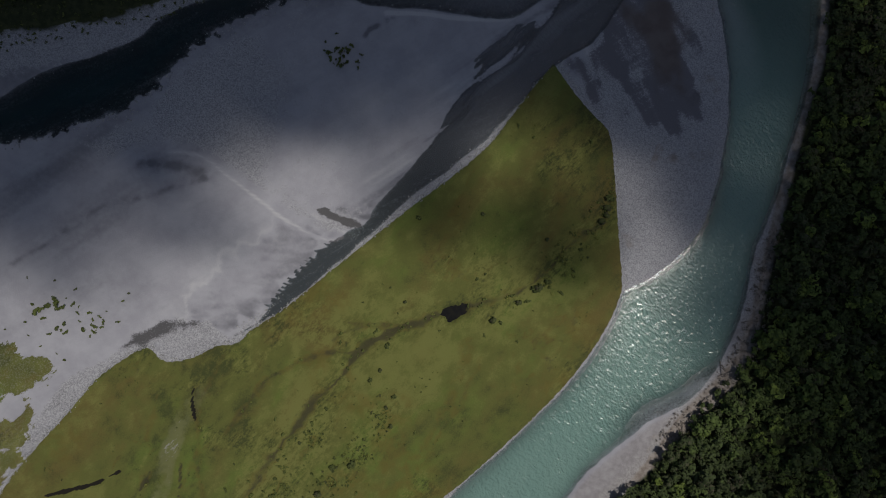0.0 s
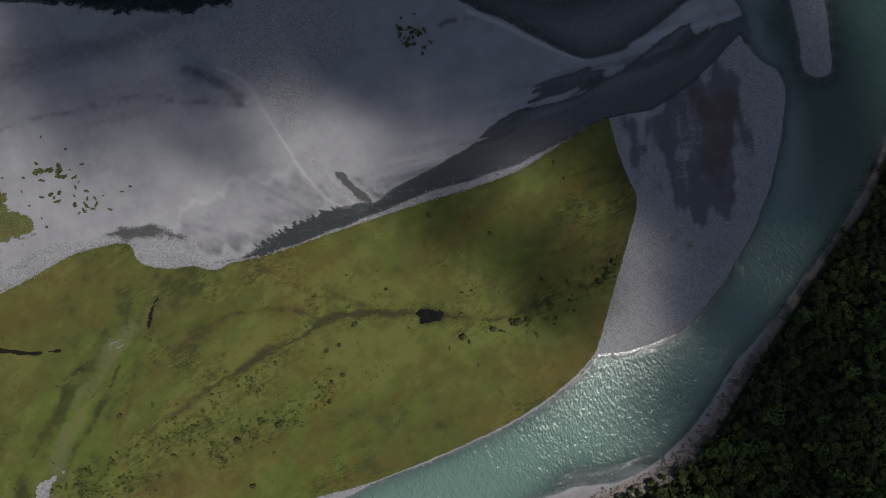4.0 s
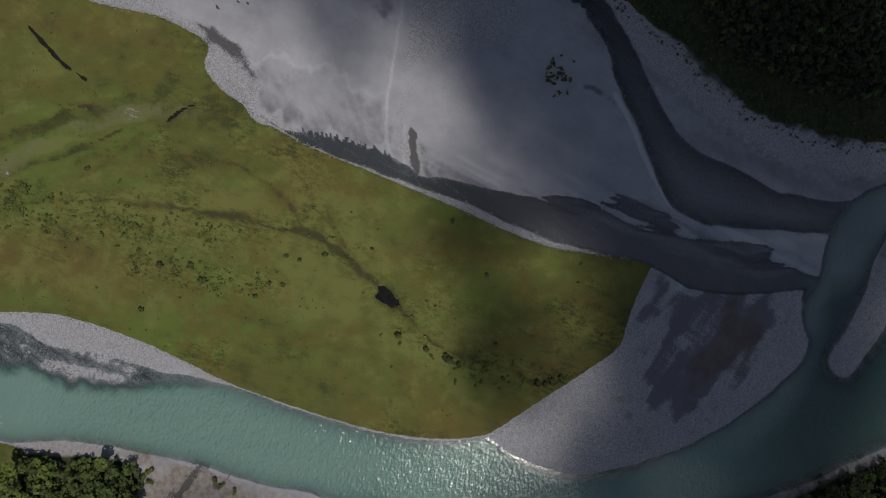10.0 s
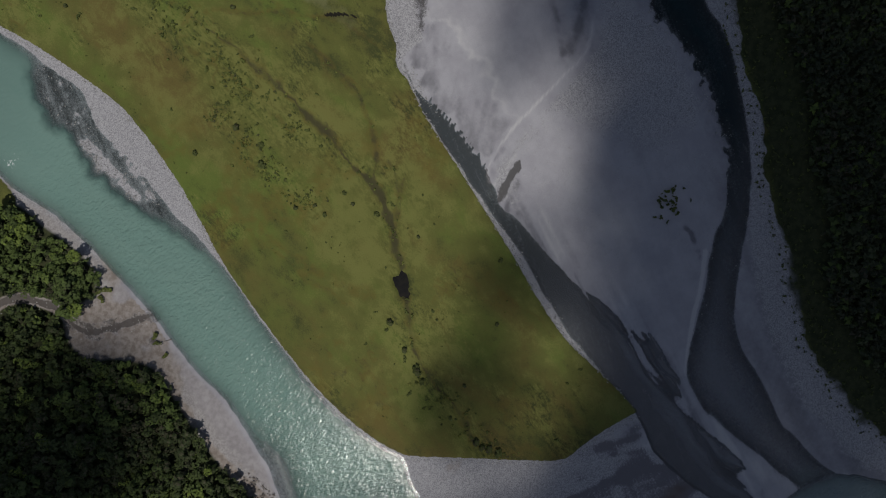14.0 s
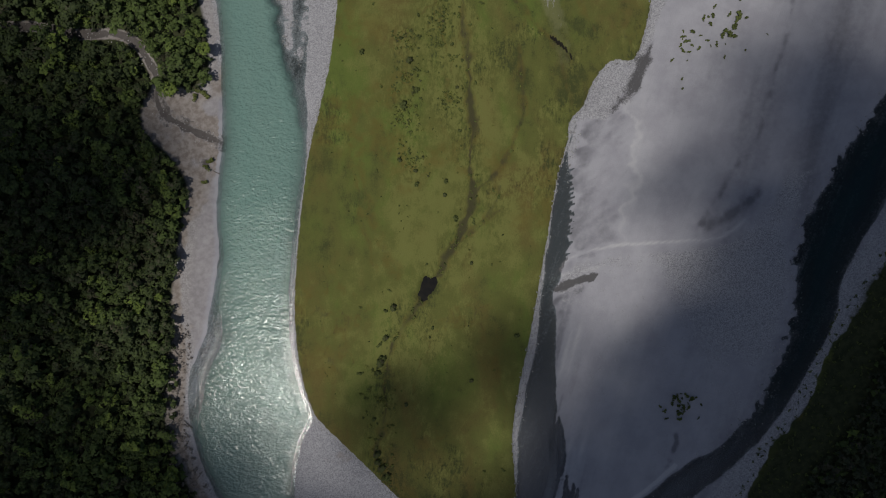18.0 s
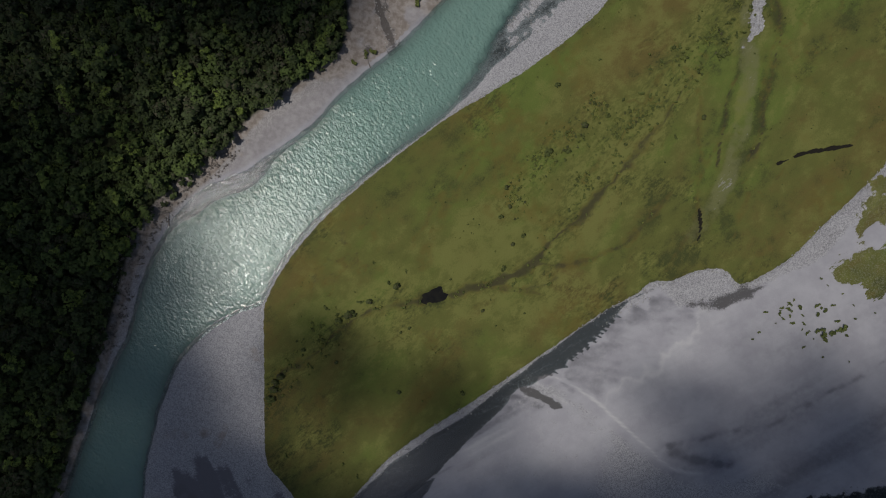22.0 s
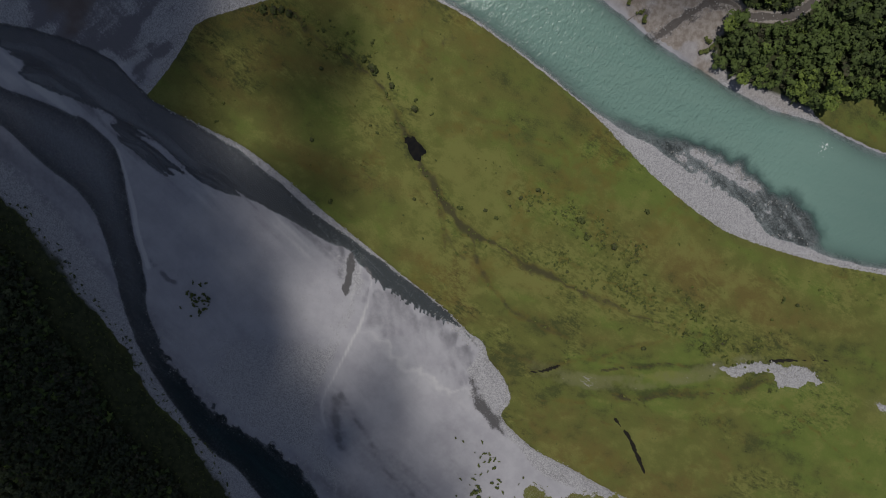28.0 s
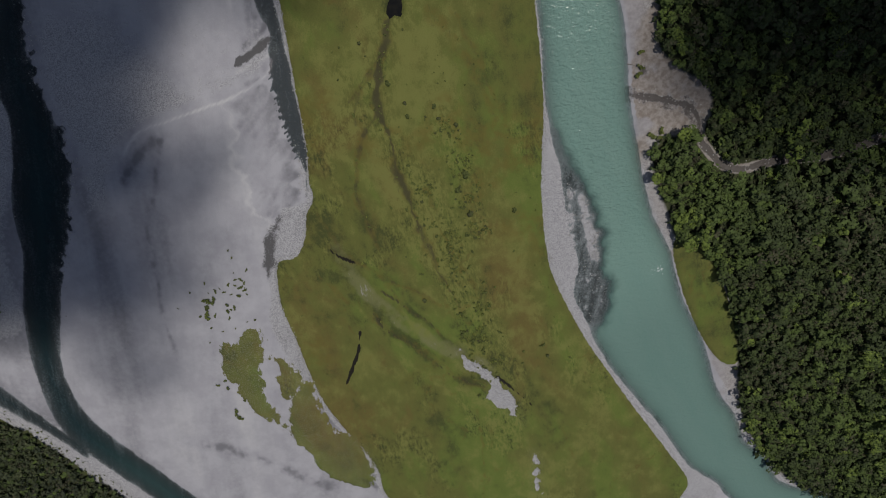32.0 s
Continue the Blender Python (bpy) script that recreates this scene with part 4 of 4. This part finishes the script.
def planted(name, kinds, x, y, scale, tint, mat, sink=0.0, seed=3):
    """One mesh of many plants, each a turned and scaled copy of one of the kinds."""
    r = np.random.default_rng(seed)
    pick = r.integers(0, len(kinds), len(x))
    zz = ground_z(x, y) - sink
    all_v, all_f, all_t, base = [], [], [], 0
    for k, (v, f, sh) in enumerate(kinds):
        sel = np.nonzero(pick == k)[0]
        if not len(sel):
            continue
        a = r.uniform(0, 6.283, len(sel))
        ca, sa = np.cos(a), np.sin(a)
        s = scale[sel]
        px = (v[None, :, 0] * ca[:, None] - v[None, :, 1] * sa[:, None]) * s[:, None] + x[sel][:, None]
        py = (v[None, :, 0] * sa[:, None] + v[None, :, 1] * ca[:, None]) * s[:, None] + y[sel][:, None]
        pz = v[None, :, 2] * s[:, None] + zz[sel][:, None]
        all_v.append(np.stack([px, py, pz], 2).reshape(-1, 3))
        all_f.append((f[None] + (base + np.arange(len(sel)) * len(v))[:, None, None]).reshape(-1, 3))
        all_t.append((tint[sel][:, None] + sh[None]).ravel())
        base += len(sel) * len(v)
    return new(name, tri_mesh(name, np.vstack(all_v), np.vstack(all_f), mat, np.concatenate(all_t)))


# forest: the trees along the open bank stand alone, the rest is one wood
fx, fy = scattered((-450, -505), (272, 325), 4.95, 11)
depth_e = field(np.where((sd_meadow < 0) & (d_creek > 3.6), sd_wood, -9), fx, fy)
depth_e = depth_e - 6 * np.exp(-(((fx - 153) / 14) ** 2 + ((fy - 22) / 38) ** 2))
view = (np.hypot(fx + 25, fy - 35) < 335) | ((fy < -60) & (fy > -520 + 0.35 * (fx + 25) * (fx < 0)) & (fx < 235))
east = (depth_e > 1.0) & view
grow = 0.5 + fbm(fx, fy, 30, 3, 61) + 0.9 * fbm(fx, fy, 9, 3, 63)
rr = np.random.default_rng(5)
tint_all = np.clip(0.36 + 1.1 * fbm(fx, fy, 55, 4, 67) + rr.normal(0, 0.20, len(fx)), 0.08, 0.9)
tint_all += 0.55 * np.exp(-(((fx - 85) / 32) ** 2 + ((fy + 185) / 50) ** 2)) + 0.25 * np.exp(-(((fx - 172) / 30) ** 2 + ((fy - 20) / 50) ** 2))
tint_all = np.where(rr.random(len(fx)) < 0.04, 0.0, tint_all)
tint_all = np.where(rr.random(len(fx)) < 0.05, 0.95, tint_all)
size_all = np.clip(rr.normal(1.0, 0.26, len(fx)) + 0.5 * (grow - 0.5), 0.55, 1.7)
kinds = [clump_crown((2.7, 3.3, 4.0)[k % 3], 8.0 + 1.6 * (k % 4), (62, 78, 96)[k % 3], 100 + k, 0.80) for k in range(9)]
far_kinds = [clump_crown((1.5, 1.8, 2.2)[k % 3], 4.5 + 1.2 * (k % 4), (14, 17, 20)[k % 3], 150 + k, 0.80) for k in range(9)]
lone = east & (depth_e < 9) & (fy > -330) & (fy < 200)
lone_ids = np.nonzero(lone)[0][:290]
mask = np.zeros(len(fx), bool)
mask[lone_ids] = True
sel = east & ~mask
ob = planted("forest", kinds, fx[sel], fy[sel], size_all[sel], tint_all[sel], LEAF, 1.0)
tagged(ob, "dense dark green rainforest with yellow-green crowns", "forest", kind="stuff")
vx, vy = scattered((-450, -505), (30, 325), 3.3, 14)
sel = (field(sd_shore - inset, vx, vy) > 1.0) & ((np.hypot(vx + 25, vy - 35) < 335) | ((vy < -60) & (vy > -520 + 0.35 * (vx + 25))))
vx, vy = vx[sel], vy[sel]
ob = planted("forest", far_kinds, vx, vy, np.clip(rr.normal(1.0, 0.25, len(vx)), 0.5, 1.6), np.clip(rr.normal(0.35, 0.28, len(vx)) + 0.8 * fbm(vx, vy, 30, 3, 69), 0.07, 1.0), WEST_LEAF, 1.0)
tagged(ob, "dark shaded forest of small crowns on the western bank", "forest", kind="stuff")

ux, uy = scattered((-450, -505), (272, 325), 4.9, 12)
keep = ((field(np.where((sd_meadow < 0) & (d_creek > 3.6), sd_wood, -9), ux, uy) > 0.5) | (field(sd_shore - inset, ux, uy) > 0.5)) & ((np.hypot(ux + 25, uy - 35) < 330) | ((uy < -60) & (ux < 225)))
ob = planted("undergrowth", [clump_crown(2.3, 3.8, 11, 140 + k, 1.3) for k in range(5)], ux[keep], uy[keep], rr.uniform(0.7, 1.3, keep.sum()), np.clip(rr.normal(0.35, 0.22, keep.sum()), 0.08, 1), LEAF, 0.3)
tagged(ob, "dark green undergrowth between the forest trees", "undergrowth", kind="stuff")

trees = []
for k in range(6):
    v, f, sh = clump_crown(3.1, 9.0, 130, 200 + k, 0.72)
    root = new("tree")
    tone = (0.15, 0.35, 0.5, 0.65, 0.85, 0.98)[k]
    crown = new("crown", tri_mesh("crown", v, f, LEAF, tone + sh))
    trunk = new("trunk", tapered("trunk", 0.24, 8.5, 0.3, 4, k))
    crown.parent = trunk.parent = root
    tagged(root, ("dark green tree at the forest edge", "deep green broadleaf tree at the forest edge", "mid green leafy tree at the forest edge",
                  "fresh green leafy tree above the bank", "yellow-green leafy tree above the bank", "bright yellow-green tree above the bank")[k], "tree", group="forest edge trees")
    trees.append(root)
for q, k in enumerate(lone_ids):
    kind = trees[min(5, int(tint_all[k] * 6))]
    place = pose(fx[k], fy[k], float(ground_z(fx[k], fy[k])), 0, 0, rr.uniform(0, 360))
    s = float(size_all[k])
    ob = copy_thing(kind, place)
    ob.scale = (s, s, s)
for root in trees:
    for ob in (*root.children, root):
        bpy.data.objects.remove(ob)

# shrubs on the terrace
shrub_kinds = []
for k in range(5):
    v, f, sh = clump_crown(1.25, 1.3, 80, 300 + k, 0.40, 0.7)
    root = new("shrub")
    leaves = new("foliage", tri_mesh("foliage", v, f, SCRUB, 0.10 + 0.18 * k + sh))
    stem = new("stem", tapered("stem", 0.09, 1.1, 0.1, 3, 40 + k))
    leaves.parent = stem.parent = root
    tagged(root, ("low dark shrub in the grass", "rounded dark green shrub in the grass", "green thorny shrub in the grass", "sparse olive green shrub in the grass",
                  "light green shrub in the grass")[k], "shrub", group="shrubs on the terrace")
    shrub_kinds.append(root)
SHRUBS = [(-21, -98, 2.0), (-31, -105, 1.5), (-32, -121, 1.9), (-9, -71, 1.3), (-15, -63, 1.2), (-13, -55, 1.2), (-27, -31, 1.4), (-90, -154, 1.4),
          (33, 57, 1.1), (-5, 57, 1.2), (22, 5, 1.9), (39, 31, 2.4), (36, 29, 1.6), (32, 19, 1.7), (43, 36, 1.5), (-9, -134, 1.3), (-47, -236, 1.2),
          (-38, 42, 1.2), (-27, -4, 1.0), (-26, -45, 1.2), (-29, -51, 1.1), (57, 78, 2.0), (57, 86, 2.2), (56, 91, 2.0), (59, 82, 1.8)]
SANDY = [(-108, 103, 1.0), (-115, 105, 1.1), (-108, 113, 1.2), (-107, 116, 1.0), (-110, 106, 1.0), (-111, 111, 1.1), (-106, 107, 0.9), (-117, 108, 0.8),
         (-177, -76, 0.8), (-177, -79, 0.8), (-181, -80, 1.0), (-180, -83, 0.8), (-185, -84, 1.1), (-186, -74, 0.9), (-196, -85, 1.0), (-194, -89, 0.9), (-199, -89, 1.1),
         (-202, -93, 0.7), (-196, -73, 0.8), (-201, -77, 1.2), (-204, -76, 1.7), (-208, -78, 1.5), (-208, -86, 0.8), (-213, -84, 1.6), (-211, -82, 1.3), (-216, -81, 0.8),
         (-181, -86, 0.6), (-180, -74, 0.6), (-206, -74, 1.0), (-183, -77, 0.7), (-238, -128, 0.9), (-240, -134, 1.1), (-249, -152, 1.4), (-250, -156, 1.6), (-244, -128, 1.0), (-237, -148, 0.8),
         (83, -145, 1.9), (80, -141, 1.6), (86, -142, 1.5), (90, -106, 1.5), (93, -103, 1.2), (97, -96, 1.3)]
rs = np.random.default_rng(17)
spots = [(x, y, s, rs.integers(0, 2)) for x, y, s in SHRUBS] + [(x, y, s, rs.integers(1, 4)) for x, y, s in SANDY]
cx, cy = scattered((-120, -290), (60, 120), 5.2, 19)
thick = field(sd_grass, cx, cy)
along = np.minimum(line_distance(cx, cy, smooth(RILLS[0][0])), line_distance(cx, cy, smooth([(-40, -90), (-55, -140), (-70, -200), (-72, -230)])))
chance = 0.02 * ramp(fbm(cx, cy, 40, 3, 71), -0.1, 0.35) + 0.16 * np.exp(-(along / 14) ** 2)
for k in np.nonzero((thick > 5) & (rs.random(len(cx)) < chance))[0][:170]:
    spots.append((cx[k], cy[k], rs.uniform(0.4, 1.0), rs.integers(1, 5)))
belt = smooth([(-38, -95), (-50, -120), (-62, -148), (-70, -178), (-78, -200), (-84, -222)], steps=16)
for k in range(60):
    x, y = belt[rs.integers(0, len(belt))] + rs.normal(0, 6.5, 2)
    spots.append((x, y, rs.uniform(0.45, 1.15), rs.integers(1, 5)))
for k in range(26):
    spots.append((-110.5 + rs.normal(0, 4.2), 108.5 + rs.normal(0, 3.6), rs.uniform(0.35, 0.85), rs.integers(1, 4)))
cx, cy = scattered((-225, -110), (-170, -55), 3.0, 23)
for k in np.nonzero((field(turf, cx, cy) < -3) & (rs.random(len(cx)) < 0.07))[0][:30]:
    spots.append((cx[k], cy[k], rs.uniform(0.35, 0.7), rs.integers(1, 4)))
for x, y, s, k in spots:
    ob = copy_thing(shrub_kinds[int(k)], pose(x, y, float(ground_z(x, y)), 0, 0, rs.uniform(0, 360)))
    ob.scale = (s, s, s * rs.uniform(0.8, 1.1))
for root in shrub_kinds:
    for ob in (*root.children, root):
        bpy.data.objects.remove(ob)

# low scrub along the old shrub belt and the rills
mx, my = scattered((-130, -260), (70, 110), 1.5, 59)
near_line = np.min([line_distance(mx + 6 * fbm(mx, my, 18, 3, 141), my + 6 * fbm(mx, my, 18, 3, 143), smooth(p)) for p in SHRUB_LINES], axis=0)
gap = ramp(fbm(mx, my, 9, 3, 145), -0.05, 0.25)
ok = (rs.random(len(mx)) < 0.9 * gap * np.exp(-(near_line / 6.5) ** 2) + 0.22 * gap * ramp(field(rill, mx, my), 0.25, 0.7)) & (field(turf, mx, my) > 1.5) & (field(slot, mx, my) < 0.2) & (field(sd_pond, mx, my) < -3)
ob = planted("scrub", [clump_crown(0.9, 0.6, 14, 460 + k, 0.40, 0.7) for k in range(5)], mx[ok], my[ok], rs.uniform(0.4, 1.15, ok.sum()), np.clip(rs.normal(0.62, 0.35, ok.sum()), 0.07, 1.0), SCRUB, 0.05)
tagged(ob, "low olive and yellow-green scrub in loose belts", "scrub", kind="stuff")

# tussocks: low dark tufts strewn over the grass
tuft_kinds = [clump_crown(0.55, 0.35, 5, 400 + k, 0.34, 0.6) for k in range(5)]
tx, ty = scattered((-215, -420), (90, 150), 2.0, 29)
dens = 0.012 + 0.16 * ramp(fbm(tx, ty, 16, 4, 73), 0.05, 0.4) + 0.12 * ramp(field(rill, tx, ty), 0.1, 0.6)
ok = (field(turf, tx, ty) > 2) & (rs.random(len(tx)) < dens)
ob = planted("tussocks", tuft_kinds, tx[ok], ty[ok], rs.uniform(0.4, 1.1, ok.sum()), rs.uniform(0.1, 1.0, ok.sum()), SCRUB, 0.02)
tagged(ob, "low dark grass tussocks strewn over the terrace", "tussock", kind="stuff")
wx, wy = scattered((-450, -170), (-45, 325), 3.0, 31)
ok = (field(sd_shore, wx, wy) > -3) & (field(sd_shore - inset, wx, wy) < 2) & (field(sd_shore, wx, wy) > -2) & (rs.random(len(wx)) < 0.6) & (np.hypot(wx + 25, wy - 35) < 420)
ob = planted("scrub", [clump_crown(1.0, 0.8, 12, 420 + k, 0.42, 0.7) for k in range(4)], wx[ok], wy[ok], rs.uniform(0.4, 1.2, ok.sum()), rs.uniform(0, 0.7, ok.sum()), SCRUB, 0.05)
tagged(ob, "low dark scrub on the western bank", "scrub", kind="stuff")

# ---- stones ----


def stone_shape(seed):
    r = np.random.default_rng(seed)
    v = np.array([(1, 0, 0), (0.3, 0.95, 0), (-0.8, 0.6, 0), (-0.8, -0.6, 0), (0.3, -0.95, 0), (0.1, 0.1, 0.55), (0, 0, -0.4)]) * r.uniform(0.75, 1.2, (7, 1))
    f = np.array([(k, (k + 1) % 5, 5) for k in range(5)] + [((k + 1) % 5, k, 6) for k in range(5)])
    return v, f, np.zeros(7)


stone_kinds = [stone_shape(k) for k in range(6)]
sx, sy = scattered((-230, -420), (150, 160), 1.25, 37)
turf_here, grass_here = field(turf, sx, sy), field(sd_grass, sx, sy)
rim = (field(sd_pond, sx, sy) < -6) & (turf_here < 0.3) & (grass_here > -7) & (field(depth, sx, sy) < 0.1)
north_rim = rim & (sx < 10) & (sy > -55)
ok = (north_rim & (rs.random(len(sx)) < 0.75)) | (rim & (grass_here > -2.2) & (rs.random(len(sx)) < 0.75))
ob = planted("stones", stone_kinds, sx[ok], sy[ok], rs.uniform(0.25, 0.75, ok.sum()), np.zeros(ok.sum()), STONE, 0.05)
tagged(ob, "pale grey stones along the terrace edge", "stones", kind="stuff")
hx, hy = scattered((-20, -245), (36, -110), 0.9, 47)
shoal_here = field(sd_shoal, hx, hy) + 7 * fbm(hx, hy, 12, 3, 131)
ok = (shoal_here > -1) & (rs.random(len(hx)) < (0.08 + 0.75 * field(tops, hx, hy)) * ramp(fbm(hx, hy, 5, 3, 133), -0.3, 0.2)) & (field(river, hx, hy) > -1)
ob = planted("shoal_stones", stone_kinds, hx[ok], hy[ok], rs.uniform(0.25, 0.6, ok.sum()), np.zeros(ok.sum()), STONE, -0.08)
tagged(ob, "pale stones standing out of the shallow shoal", "stones", kind="stuff")
kx, ky = scattered((-375, -200), (-60, 175), 1.5, 53)
edge_here = field(channel, kx, ky)
ok = (np.abs(edge_here) < 7) & (rs.random(len(kx)) < 0.40 * np.exp(-(edge_here / 4.0) ** 2) * field(0.12 + 0.88 * ragged, kx, ky)) & (field(sd_stream, kx, ky) < -5)
ob = planted("channel_stones", stone_kinds, kx[ok], ky[ok], rs.uniform(0.25, 0.6, ok.sum()), np.zeros(ok.sum()), STONE, -0.1)
tagged(ob, "pale stones scattered along the channel's shallow edge", "stones", kind="stuff")
bx, by = scattered((74, -225), (205, -90), 1.6, 41)
creek_here = field(d_creek, bx, by)
ok = (creek_here < 4.5) & (rs.random(len(bx)) < np.where(creek_here < 2.2, 0.3, 0.5))
ob = planted("boulders", stone_kinds, bx[ok], by[ok], rs.uniform(0.2, 0.65, ok.sum()), np.zeros(ok.sum()), STONE, 0.1)
tagged(ob, "grey boulders in the forest creek bed", "boulders", kind="stuff")

dx, dy = scattered((130, -25), (170, 110), 1.9, 43)
ok = (field(sd_wood, dx, dy) > -7) & (field(sd_wood, dx, dy) < 8) & (field(depth, dx, dy) < -0.1) & (rs.random(len(dx)) < 0.6)
ob = planted("dead_brush", [clump_crown(1.1, 0.7, 12, 440 + k, 0.36, 0.6) for k in range(4)], dx[ok], dy[ok], rs.uniform(0.5, 1.3, ok.sum()), np.zeros(ok.sum()), DRIFT, 0.05)
tagged(ob, "grey dead brush along the forest edge", "brush", kind="stuff")

# ---- driftwood on the eastern bank ----
for k, (x, y, a, length) in enumerate([(152, 22, 130, 9), (155, 15, 60, 7), (150, 30, 20, 8), (148, 4, 150, 7), (157, 40, 100, 6), (146, -4, 75, 8), (143, -10, 10, 6), (153, 55, 120, 6),
                                        (88, -98, 40, 4), (92, -130, 70, 4)]):
    root = new("fallen_trunk", tapered("fallen_trunk", 0.28, length, 0.4, 0, 60 + k, DRIFT))
    root.matrix_basis = pose(x, y, float(ground_z(x, y)) + 0.35, 86, 0, a)
    limb = new("branch", tapered("branch", 0.10, length * 0.35, 0.2, 2, 80 + k, DRIFT))
    limb.parent = root
    limb.matrix_basis = pose(0.15, 0.1, length * 0.55, 35, 20, 40 * k)
    tagged(root, "bleached fallen tree trunk on the stony bank", "driftwood", group="driftwood on the bank")
